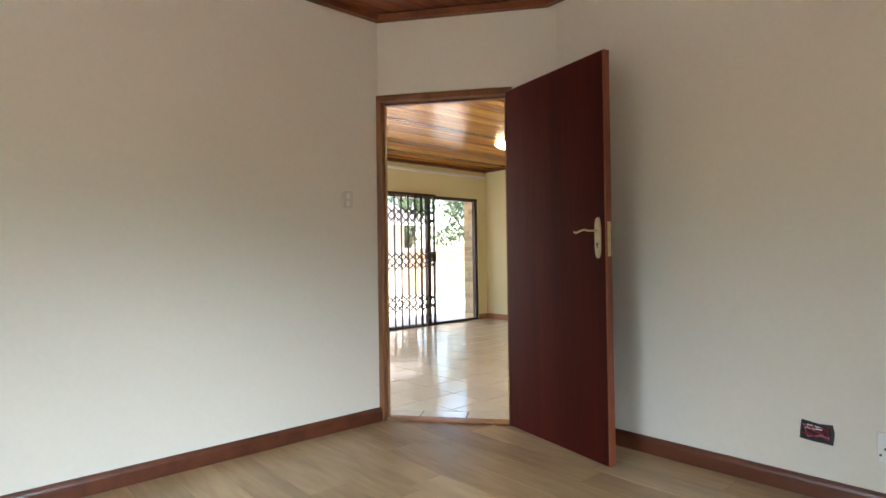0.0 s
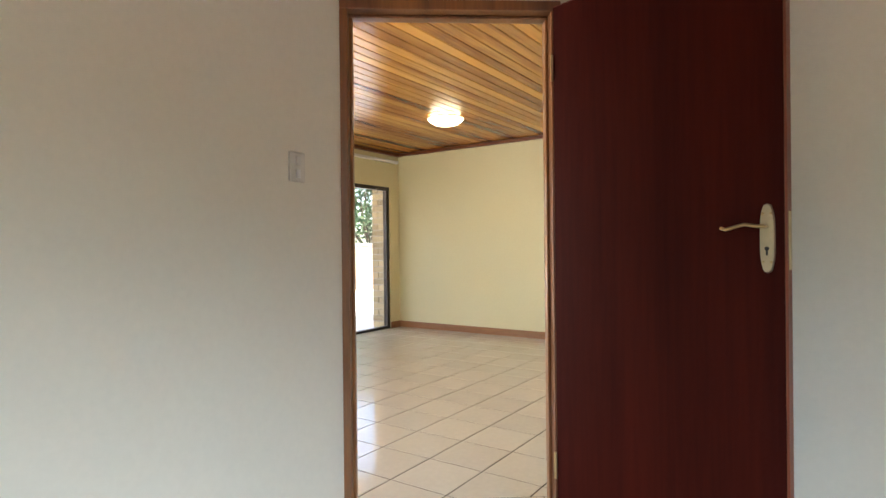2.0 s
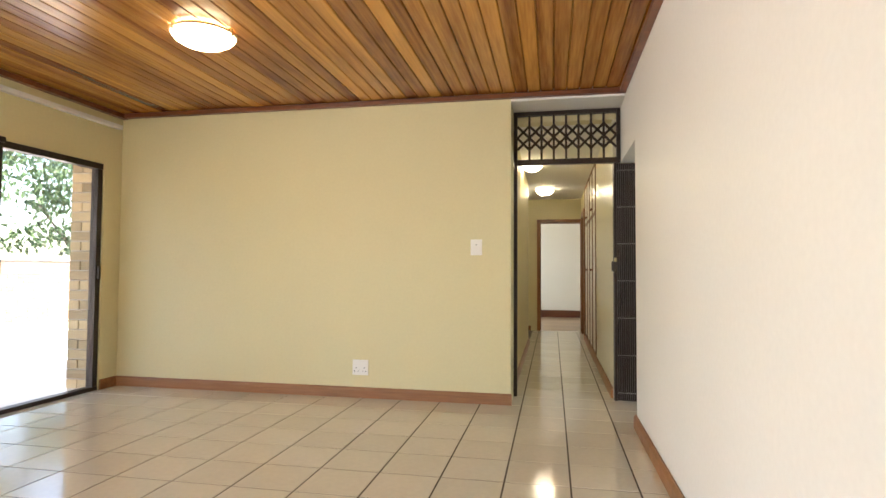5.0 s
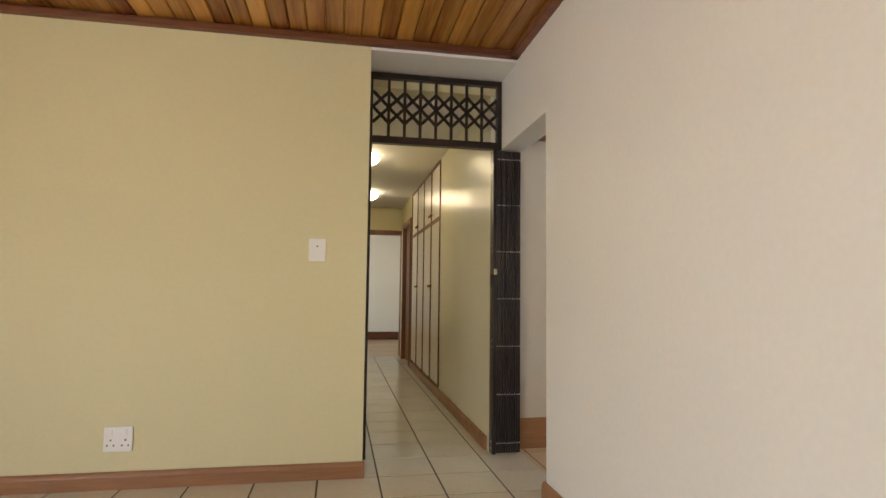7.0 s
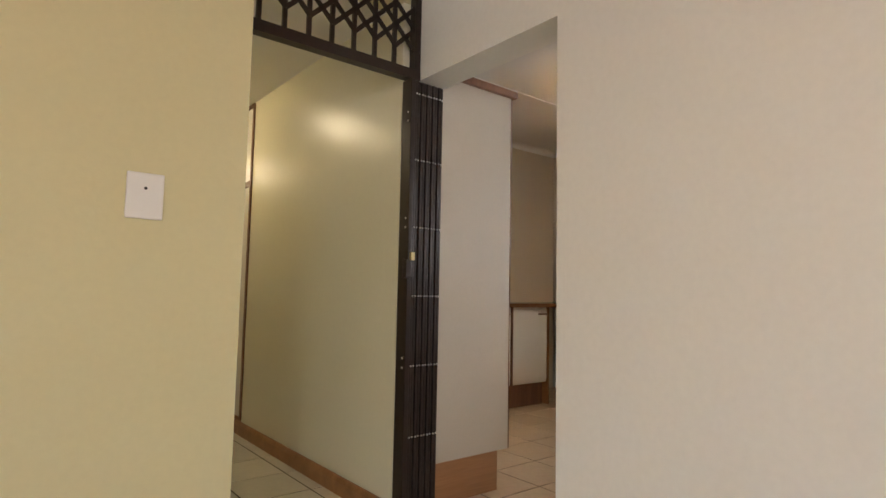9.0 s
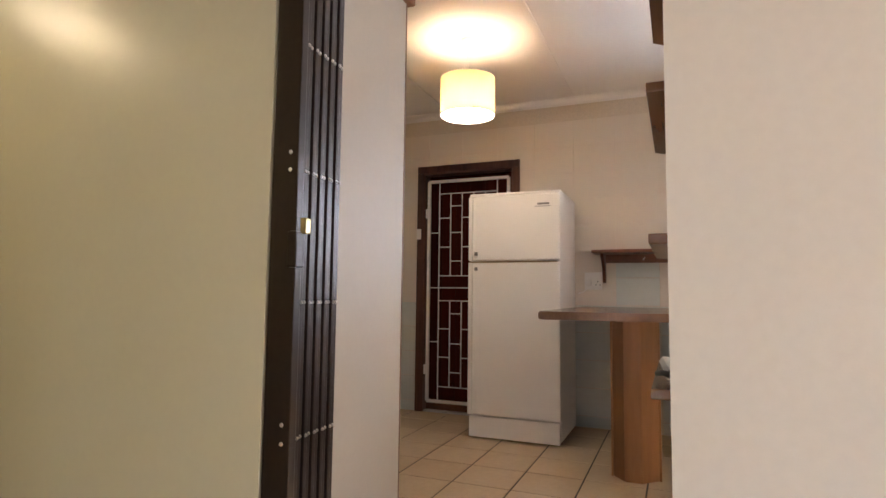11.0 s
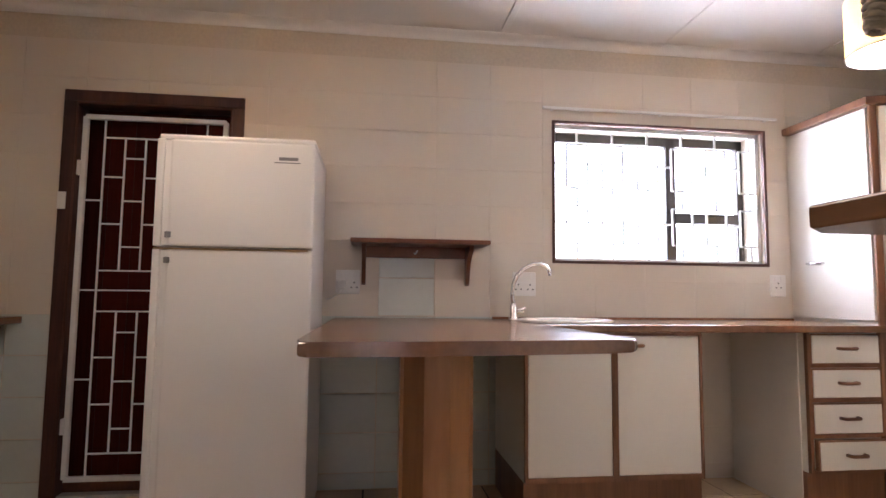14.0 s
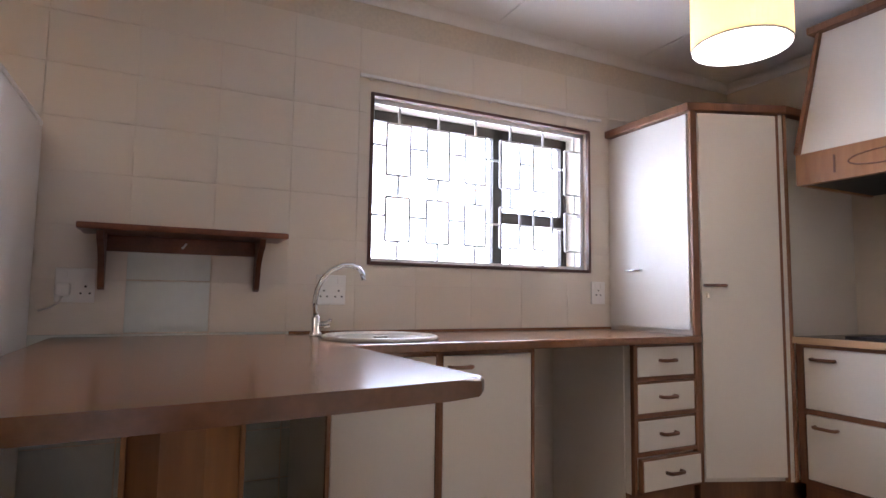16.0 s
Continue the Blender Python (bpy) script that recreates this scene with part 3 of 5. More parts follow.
def lever_set(parent, x, y, z):
    bm = bmesh.new()
    pts = []
    for i in range(28):
        a = 2 * math.pi * i / 28
        c, s = math.cos(a), math.sin(a)
        pts.append((0.021 * (abs(c) ** 0.5) * (1 if c > 0 else -1), 0.085 * (abs(s) ** 0.55) * (1 if s > 0 else -1) + 0.017 * s ** 7))
    lo, hi = [bm.verts.new((x + a, y, z + b)) for a, b in pts], [bm.verts.new((x + a * 0.86, y - 0.007, z + b * 0.97)) for a, b in pts]
    bm.faces.new(lo)
    bm.faces.new(hi[::-1])
    for i in range(28):
        bm.faces.new((lo[i], lo[(i + 1) % 28], hi[(i + 1) % 28], hi[i]))
    pl = part("handle_plate", bm, M["ivory_brass"], parent, "pale brass door plate with a keyhole")
    bm = tube(bmesh.new(), [(x, y - 0.005, z + 0.035), (x, y - 0.045, z + 0.035), (x - 0.012, y - 0.052, z + 0.035), (x - 0.045, y - 0.053, z + 0.041),
                            (x - 0.075, y - 0.053, z + 0.034), (x - 0.098, y - 0.053, z + 0.027), (x - 0.113, y - 0.053, z + 0.033)], 0.0052)
    part("lever", bm, M["brass"], pl, smooth=True)
    bm = lathe(bmesh.new(), [(0.0, 0.0), (0.006, 0.0), (0.006, 0.003), (0, 0.003)], 12)
    bmesh.ops.rotate(bm, verts=bm.verts, matrix=Matrix.Rotation(radians(90), 3, "X"))
    box(bm, -0.0025, -0.003, -0.02, 0.0025, 0, 0)
    bmesh.ops.translate(bm, verts=bm.verts, vec=(x, y - 0.0065, z - 0.03))
    part("keyhole", bm, M["slot"], pl)
    for dx, dz in ((-0.011, 0.072), (0.011, 0.072), (-0.011, -0.07), (0.011, -0.07)):
        bm = bmesh.new()
        bmesh.ops.create_icosphere(bm, subdivisions=1, radius=0.0045, matrix=Matrix.Translation((x + dx, y - 0.007, z + dz)))
        part("screw", bm, M["brass"], pl)


def bedroom_door():
    t = thing("bedroom_door", (-0.252, -4.178, 0), "dark red mahogany flush door standing open into the bedroom", "door", turn=-12.4)
    part("leaf", boxm(0.003, 0.0, 0.012, 0.797, 0.042, 2.035, 0.002), M["door_red"], t)
    part("edge_lipping", boxm(0.797, 0.001, 0.012, 0.805, 0.041, 2.035, 0.002), M["door_edge"], t, "lighter orange timber edge strip")
    part("top_lipping", boxm(0.003, 0.001, 2.035, 0.805, 0.041, 2.039, 0.001), M["door_edge"], t)
    part("lock_plate", boxm(0.805, 0.01, 1.03, 0.8065, 0.032, 1.2, 0), M["brass"], t)
    lever_set(t, 0.753, 0.0, 1.122)
    for z in (0.25, 1.8):
        part("hinge", lathe(bmesh.new(), [(0, -0.05), (0.006, -0.05), (0.006, 0.05), (0, 0.05)], 10, (-0.002, -0.004, z)), M["brass"], t)
    return t


bedroom_door()


def plate(name, p, turn, w, h, label, category, holes=(), rocker=(), material="plastic"):
    """A wall plate; local x along the wall, -y outward."""
    t = thing(name, p, label, category, turn=turn)
    part("cover", boxm(-w / 2, -0.010, -h / 2, w / 2, 0.0, h / 2, 0.004), M[material], t)
    for a, b, c, d in rocker:
        part("rocker", boxm(a - c / 2, -0.015, b - d / 2, a + c / 2, -0.009, b + d / 2, 0.002), M["plastic"], t)
    for a, b in holes:
        bm = lathe(bmesh.new(), [(0.0, -0.0005), (0.0042, -0.0005), (0.0042, 0.004), (0, 0.004)], 10)
        bmesh.ops.rotate(bm, verts=bm.verts, matrix=Matrix.Rotation(radians(90), 3, "X"))
        bmesh.ops.translate(bm, verts=bm.verts, vec=(a, -0.0085, b))
        part("pin_hole", bm, M["slot"], t)
    return t


TRI = [(0, 0.014), (-0.015, -0.012), (0.015, -0.012)]
TRI2 = [(a + o, b - 0.018) for o in (-0.034, 0.034) for a, b in TRI]
plate("light_switch", (-0.9245, -4.884, 1.395), 90, 0.07, 0.105, "white plastic light switch on the bedroom wall", "light switch", rocker=[(0, 0.022, 0.02, 0.03), (0, -0.024, 0.02, 0.03)], material="darker_plastic")
plate("power_socket", (1.572, -3.9905, 0.265), 0, 0.12, 0.12, "white plastic double power socket on the bedroom wall", "power socket", TRI2, [(-0.034, 0.035, 0.015, 0.024), (0.034, 0.035, 0.015, 0.024)])
_box = thing("junction_box", (1.305, -3.9905, 0.275), "open red conduit box let into the wall", "junction box")
_rim = [(-0.064, -0.036), (-0.02, -0.041), (0.058, -0.044), (0.064, 0.004), (0.058, 0.04), (0.01, 0.036), (-0.056, 0.045), (-0.06, 0.01)]
for _n, _k, _y0, _y1, _m in (("box_rim", 1.0, 0.0, -0.003, "slot"), ("opening", 0.86, -0.0025, -0.0045, "black")):
    _bm = prism(bmesh.new(), [(x * _k, z * _k) for x, z in _rim], _y1, _y0)
    bmesh.ops.transform(_bm, verts=_bm.verts, matrix=Matrix(((1, 0, 0, 0), (0, 0, 1, 0), (0, 1, 0, 0), (0, 0, 0, 1))))
    part(_n, _bm, M[_m], _box)
for _i, _c in enumerate(("red_box", "red_box", "pink_wire", "red_box", "paper")):
    _q = random.Random(20 + _i)
    part("wire", tube(bmesh.new(), [(_q.uniform(-0.05, 0.05), -0.005 - 0.009 * (k % 2), _q.uniform(-0.03, 0.03)) for k in range(6)], 0.0032, 6), M[_c], _box)

# ---- lounge ----
plate("light_switch", (-1.14, -0.0005, 1.223), 0, 0.092, 0.125, "white plastic light switch on the cream wall", "light switch", holes=[(0.0, 0.02)])
plate("power_socket", (-2.09, -0.0005, 0.245), 0, 0.135, 0.125, "white plastic power socket low on the cream wall", "power socket", TRI2, [(-0.034, 0.035, 0.015, 0.024), (0.034, 0.035, 0.015, 0.024)])


def ceiling_bowl(p, r, label, glowing):
    t = thing("ceiling_light", p, label, "ceiling light")
    part("mount", lathe(bmesh.new(), [(0, 0), (r * 0.75, 0), (r * 0.72, -0.02), (0, -0.02)], 40), M["white_steel"], t, smooth=False)
    part("bowl", lathe(bmesh.new(), [(r, -0.028), (r * 0.985, -0.04), (r * 0.9, -0.058), (r * 0.7, -0.08), (r * 0.4, -0.096), (r * 0.12, -0.101), (0.0, -0.101)], 40), glowing, t, smooth=True)
    part("rim", lathe(bmesh.new(), [(r * 0.9, -0.02), (r * 1.03, -0.022), (r * 1.04, -0.028), (r, -0.033), (r * 0.9, -0.03)], 40), M["brass"], t)
    for k in range(3):
        a = 2.1 + k * 2.094
        part("clip", boxm(r * math.cos(a) - 0.007, r * math.sin(a) - 0.007, -0.046, r * math.cos(a) + 0.007, r * math.sin(a) + 0.007, -0.004, 0.002), M["brass"], t)
    return t


ceiling_bowl((-2.565, -1.486, HL + 0.004), 0.18, "lit shallow glass bowl light on the timber ceiling", M["bowl"])
ceiling_bowl((-0.775, 2.2, HP), 0.11, "lit glass bowl light on the passage ceiling", M["bowl_dim"])
ceiling_bowl((-0.66, 4.3, HP), 0.13, "lit glass bowl light on the passage ceiling", M["bowl_dim"])

structure("curtain_track", boxm(XL, -4.2, 2.285, XL + 0.045, -0.05, 2.325, 0.006), M["white_steel"], "white curtain track above the sliding door", "curtain track")


def sliding_door():
    x = XL - 0.05
    t = thing("sliding_door", (x, 0, 0), "dark bronze aluminium sliding glass door, partly behind a trellis gate", "sliding door")
    y0, y1, h = -3.3, -0.2, 1.95
    part("head", boxm(-0.04, y0, h - 0.05, 0.04, y1, h, 0.003), M["alu"], t)
    part("track", boxm(-0.04, y0, 0.0, 0.04, y1, 0.03, 0.003), M["alu"], t)
    for a, b in ((y0, y0 + 0.05), (y1 - 0.05, y1), (-1.26, -1.20), (-2.3, -2.25)):
        part("stile", boxm(-0.035, a, 0.03, 0.035, b, h - 0.05, 0.003), M["alu"], t)
    for a, b in ((-1.20, y1 - 0.05), (-2.25, -1.26), (y0 + 0.05, -2.3)):
        pane = part("pane", boxm(-0.004, a, 0.03, 0.002, b, h - 0.05), M["glass"], t)
        pane.visible_shadow = False
    part("handle", boxm(0.035, -0.238, 0.95, 0.06, -0.222, 1.06, 0.004), M["alu"], t)
    return t


sliding_door()


def lattice(bm, to, u0, u1, zc, half, w):
    """Crossed flat bars between two uprights."""
    bar(bm, to(u0, zc - half), to(u1, zc + half), 0.006, w)
    bar(bm, to(u0, zc + half), to(u1, zc - half), 0.006, w)


def trellis_gate():
    t = thing("trellis_gate", (XL + 0.035, 0, 0), "dark brown steel trellis security gate drawn across the sliding door", "security gate")
    n, y1, step = 17, -1.17, 0.125
    part("top_rail", boxm(-0.02, -3.3, 1.92, 0.02, -1.15, 1.96, 0.002), M["gate"], t)
    part("bottom_rail", boxm(-0.015, -3.3, 0.0, 0.015, -1.15, 0.02, 0.002), M["gate"], t)
    for i in range(n):
        y = y1 - i * step
        w = 0.022 if i in (0, 2, n - 1) else 0.011
        part("upright", boxm(-0.011, y - w, 0.02, 0.011, y + w * 0.3, 1.92, 0.002), M["gate"], t)
        if i < n - 1:
            for zc in (1.62, 0.97, 0.36):
                bm = bmesh.new()
                for dz in (-0.06, 0.06):
                    lattice(bm, lambda u, z: (0.013, u, z), y, y - step, zc + dz, 0.055, 0.02)
                part("cross_bar", bm, M["gate"], t)
    part("lock_box", boxm(-0.02, -1.24, 0.95, 0.025, -1.16, 1.1, 0.004), M["gate"], t)
    return t


trellis_gate()

# ---- passage gate ----
def passage_gate():
    t = thing("security_gate", (0, 0.33, 0), "dark brown steel security gate folded open, with a fixed trellis fanlight", "security gate")
    part("post", boxm(-0.868, -0.02, 0.0, -0.838, 0.025, 2.375, 0.002), M["gate"], t)
    part("post", boxm(-0.034, -0.02, 1.97, -0.004, 0.025, 2.375, 0.002), M["gate"], t)
    part("top_rail", boxm(-0.838, -0.02, 2.342, -0.034, 0.025, 2.375, 0.002), M["gate"], t)
    part("middle_rail", boxm(-0.838, -0.022, 1.925, -0.004, 0.027, 1.97, 0.002), M["gate"], t)
    n = 8
    step = 0.804 / n
    for i in range(n):
        u = -0.838 + i * step
        if i:
            part("upright", boxm(u - 0.009, -0.007, 1.97, u + 0.009, 0.007, 2.342, 0.001), M["gate"], t)
        for zc in (2.205, 2.105):
            bm = bmesh.new()
            lattice(bm, lambda a, z: (a, -0.009, z), u, u + step, zc, 0.05, 0.02)
            part("cross_bar", bm, M["gate"], t)
    for i in range(10):
        u = -0.036 + i * 0.016
        bm = boxm(u, -0.035 + 0.004 * (i % 2), 0.01, u + 0.0125, 0.028, 1.915, 0.002)
        part("folded_channel", bm, M["gate"], t)
    for k in range(7):
        z = 0.07 + k * 0.298
        for i in range(10):
            u = -0.03 + i * 0.016
            bm = bmesh.new()
            bmesh.ops.create_icosphere(bm, subdivisions=1, radius=0.0048, matrix=Matrix.Translation((u, -0.035 + 0.004 * (i % 2), z)))
            part("rivet", bm, M["rivet"], t)
    part("leading_edge", boxm(-0.064, -0.04, 0.005, -0.039, 0.03, 1.92, 0.003), M["gate"], t)
    lock = part("lock", boxm(-0.082, -0.055, 1.04, -0.05, -0.03, 1.12, 0.004), M["gate"], t)
    part("latch", boxm(-0.062, -0.064, 1.115, -0.042, -0.05, 1.15, 0.003), M["brass"], lock)
    for z in (0.06, 0.68, 1.28, 1.75):
        for dz in (-0.02, 0.02):
            bm = bmesh.new()
            bmesh.ops.create_icosphere(bm, subdivisions=1, radius=0.0055, matrix=Matrix.Translation((-0.064, -0.02, z + dz)))
            part("rivet", bm, M["rivet"], t)
    return t


passage_gate()


def knob(parent, p, way):
    bm = lathe(bmesh.new(), [(0, 0), (0.006, 0), (0.006, 0.012), (0.014, 0.018), (0.014, 0.026), (0, 0.03)], 14)
    bmesh.ops.transform(bm, verts=bm.verts, matrix=Matrix.Translation(p) @ Vector((0, 0, 1)).rotation_difference(Vector(way)).to_matrix().to_4x4())
    part("knob", bm, M["dark_wood"], parent, smooth=False)


def passage_cupboard(y, w, hinge):
    t = thing("linen_cupboard", (-0.06, y, 0), "cream built-in linen cupboard with dark timber trim in the passage", "cupboard", "passage cupboards")
    part("carcass", boxm(0.022, 0.0, 0.1, 0.6, w, HP - 0.005), M["melamine"], t)
    part("plinth", boxm(0.03, 0, 0, 0.6, w, 0.1), M["base_tan"], t)
    for z0, z1 in ((0.11, 1.70), (1.745, HP - 0.03)):
        d = part("door", boxm(-0.002, 0.012, z0, 0.018, w - 0.012, z1, 0.003), M["melamine"], t)
        k = 0.05 if hinge else w - 0.05
        knob(d, (-0.002, k, 1.06 if z0 < 1 else 1.80), (-1, 0, 0))
    part("stile", boxm(-0.010, -0.018, 0.1, 0.02, 0.010, HP - 0.005, 0.002), M["trim_wood"], t)
    part("rail", boxm(-0.006, 0.012, 1.702, 0.02, w - 0.012, 1.743, 0.002), M["trim_wood"], t)
    part("cornice_strip", boxm(-0.012, 0.012, HP - 0.028, 0.02, w - 0.012, HP - 0.004, 0.002), M["trim_wood"], t)


for _i in range(4):
    passage_cupboard(2.215 + _i * 0.52, 0.51, _i % 2)
structure("cupboard_end_stile", boxm(-0.07, 4.3, 0.0, 0.54, 4.33, HP), M["trim_wood"], "dark timber end of the passage cupboards", "trim")
doorway("door_frame_far", "brown timber frame round the far doorway", (0, 5.6), 0, -0.76, -0.06, 1.89, 0.055, -0.015, 0.135, M["frame"])
doorway("door_frame_side", "brown timber frame round a side doorway", (-0.06, 4.42), 90, 0.06, 0.86, 1.95, 0.055, -0.1, 0.02, M["frame"])
structure("side_door_panel", boxm(-0.02, 4.48, 0, 0.02, 5.28, 1.95), M["frame"], "brown timber door closed in its frame", "door")
structure("passage_east_end", boxm(-0.06, 5.34, 0, 0.54, 5.6, HP), M["cream"], "cream passage wall beside the far doorway", "wall")
structure("passage_east_head", boxm(-0.06, 4.33, 2.005, 0.0, 5.34, HP), M["cream"], "cream passage wall over the side doorway", "wall")


# ---- kitchen ----
def bow_handle(parent, p, along, out, length=0.1, material="trim_wood", r=0.008):
    a, o, p = Vector(along), Vector(out), Vector(p)
    pts = [p - a * length / 2, p - a * length / 2 + o * 0.02, p - a * length * 0.38 + o * 0.03, p + a * length * 0.38 + o * 0.03, p + a * length / 2 + o * 0.02, p + a * length / 2]
    return part("handle", tube(bmesh.new(), pts, r, 8), M[material], parent, smooth=True)


def fridge():
    t = thing("fridge", (2.652, 0.225, 0), "cream-white two-door fridge freezer standing on the tile floor", "fridge")
    w = 0.644
    part("body", boxm(0.055, 0.004, 0.02, 0.63, w - 0.004, 1.685, 0.012), M["fridge"], t)
    part("top_cap", boxm(0.02, 0.0, 1.678, 0.62, w, 1.70, 0.01), M["fridge"], t)
    part("kick_panel", boxm(0.012, 0.008, 0.015, 0.06, w - 0.008, 0.155, 0.006), M["fridge"], t)
    for z0, z1 in ((0.165, 1.211), (1.222, 1.675)):
        d = part("door", boxm(0.0, 0.0, z0, 0.052, w - 0.052, z1, 0.012), M["fridge"], t)
        part("grip_strip", boxm(-0.004, w - 0.03, z0, 0.052, w, z1, 0.008), M["fridge"], d)
        part("grip_channel", boxm(0.012, w - 0.052, z0 + 0.004, 0.05, w - 0.03, z1 - 0.004), M["fridge"], d, "recessed grip channel")
        part("seal", boxm(0.052, 0.01, z0 + 0.01, 0.058, w - 0.01, z1 - 0.01), M["fridge_grey"], d)
        zz = 1.165 if z0 < 1 else 1.27
        part("lock", lathe(bmesh.new(), [(0, -0.012), (0.012, -0.012), (0.012, 0.012), (0, 0.012)], 12, (-0.002, w - 0.058, zz)), M["fridge_grey"], d)
    part("trim_strip", boxm(-0.004, 0.02, 1.209, 0.05, w - 0.004, 1.217, 0.002), M["brown_strip"], t, "brown strip between the doors")
    part("badge", boxm(-0.003, 0.07, 1.598, 0.0, 0.15, 1.612, 0.001), M["fridge_grey"], t)
    part("badge_line", boxm(-0.003, 0.06, 1.586, 0.0, 0.17, 1.59, 0.001), M["fridge_grey"], t)
    for y in (0.06, w - 0.06):
        for x in (0.1, 0.55):
            part("foot", lathe(bmesh.new(), [(0, 0), (0.02, 0), (0.02, 0.02), (0, 0.02)], 12, (x, y, 0)), M["black"], t)
    return t


fridge()


def back_door():
    """Kitchen door in its frame, with a white burglar gate in front."""
    t = doorway("door_frame_kitchen", "dark stained timber frame of the kitchen back door", (3.335, 0.0), 90, 0.735, 1.525, 2.03, 0.06, -0.24, 0.018, M["frame_dark"])
    d = thing("kitchen_door", (3.43, 0, 0), "closed dark red timber back door", "door")
    part("leaf", boxm(0, 0.74, 0.01, 0.04, 1.52, 2.025, 0.003), M["door_red"], d)
    for i in range(6):
        part("board", boxm(-0.012, 0.745 + i * 0.1295, 0.03, 0.0, 0.745 + i * 0.1295 + 0.124, 2.0, 0.003), M["door_red"], d)
    part("weather_bar", boxm(-0.03, 0.74, 0.0, -0.013, 1.52, 0.06, 0.004), M["dark_wood"], d)
    g = thing("burglar_gate", (3.35, 0, 0), "white painted steel burglar gate over the dark back door", "security gate")
    y0, y1, z0, z1 = 0.775, 1.485, 0.09, 1.955
    for a, b in (((0, y0, z0), (0, y0, z1)), ((0, y1, z0), (0, y1, z1)), ((0, y0, z0), (0, y1, z0)), ((0, y0, z1), (0, y1, z1))):
        part("frame_bar", bar(bmesh.new(), a, b, 0.024), M["white_steel"], g)
    us = [y1 - f * (y1 - y0) for f in (0.136, 0.282, 0.427, 0.573, 0.718, 0.864)]
    lower, upper = (0.213, 0.931), (1.142, 1.847)
    for i, u in enumerate(us):
        for p, q in (((z0, z1),) if i in (0, 5) else (lower, upper)):
            part("upright", bar(bmesh.new(), (0, u, p), (0, u, q), 0.008), M["white_steel"], g)
    for z in (*lower, *upper, 1.04):
        part("cross_bar", bar(bmesh.new(), (0, us[0], z), (0, us[5], z), 0.008), M["white_steel"], g)
    edges = [y1, *us, y0]
    outer, tall, short = (1.51, 1.04, 0.584), (1.636, 1.387, 0.695, 0.458), (1.738, 1.51, 1.267, 0.823, 0.573, 0.335)
    for i, zs in enumerate((outer, tall, short, tall, short, tall, outer)):
        for z in zs:
            part("cross_bar", bar(bmesh.new(), (0, edges[i], z), (0, edges[i + 1], z), 0.008), M["white_steel"], g)
    for z in (0.35, 1.68):
        part("hinge", boxm(-0.016, y1 + 0.008, z - 0.04, 0.012, y1 + 0.045, z + 0.04, 0.004), M["white_steel"], g)
    part("lock_box", boxm(-0.02, y0 - 0.01, 0.93, 0.018, y0 + 0.05, 1.09, 0.004), M["white_steel"], g)
    plate("door_chime", (3.318, 1.565, 1.50), 90, 0.04, 0.09, "small white fitting on the door frame", "bracket", material="white_steel").rotation_euler = (0, 0, radians(-90))


back_door()
# sill added to close the gap where daylight leaked under the leaf
structure("backdoor_light_stop", boxm(3.34, 0.725, -0.1, 3.6, 1.535, 0.011), M["concrete"], "concrete sill added to stop light under the back door", "sill")
# hidden panel that keeps daylight out round the closed leaf
structure("backdoor_light_block", boxm(3.50, 0.60, 0, 3.56, 1.66, 2.2), M["plaster_out"], "unseen panel added behind the back door to block daylight", "wall")


def door_unit(name, y0, y1, label, handle_at):
    t = thing(name, (2.72, 0, 0), label, "kitchen cabinet", "base cabinets")
    part("carcass", boxm(0.02, y0, 0.2, 0.60, y1, 0.868), M["melamine"], t)
    part("plinth", boxm(0.03, y0, 0, 0.60, y1, 0.2), M["trim_wood"], t)
    d = part("door", boxm(0.0, y0 + 0.016, 0.225, 0.02, y1 - 0.016, 0.852, 0.003), M["melamine"], t)
    bow_handle(d, (0.0, handle_at, 0.81), (0, 1, 0), (-1, 0, 0), 0.09)
    for a in (y0, y1 - 0.014):
        part("edge_trim", boxm(-0.003, a, 0.2, 0.02, a + 0.014, 0.868, 0.002), M["trim_wood"], t)
    for a, b in ((0.2, 0.224), (0.854, 0.868)):
        part("rail_trim", boxm(-0.003, y0 + 0.014, a, 0.02, y1 - 0.014, b, 0.002), M["trim_wood"], t)
    return t


door_unit("base_cabinet", -1.145, -0.72, "cream base cabinet door with brown timber edging under the sink", -1.06)
door_unit("base_cabinet", -1.575, -1.145, "cream base cabinet door with brown timber edging", -1.23)


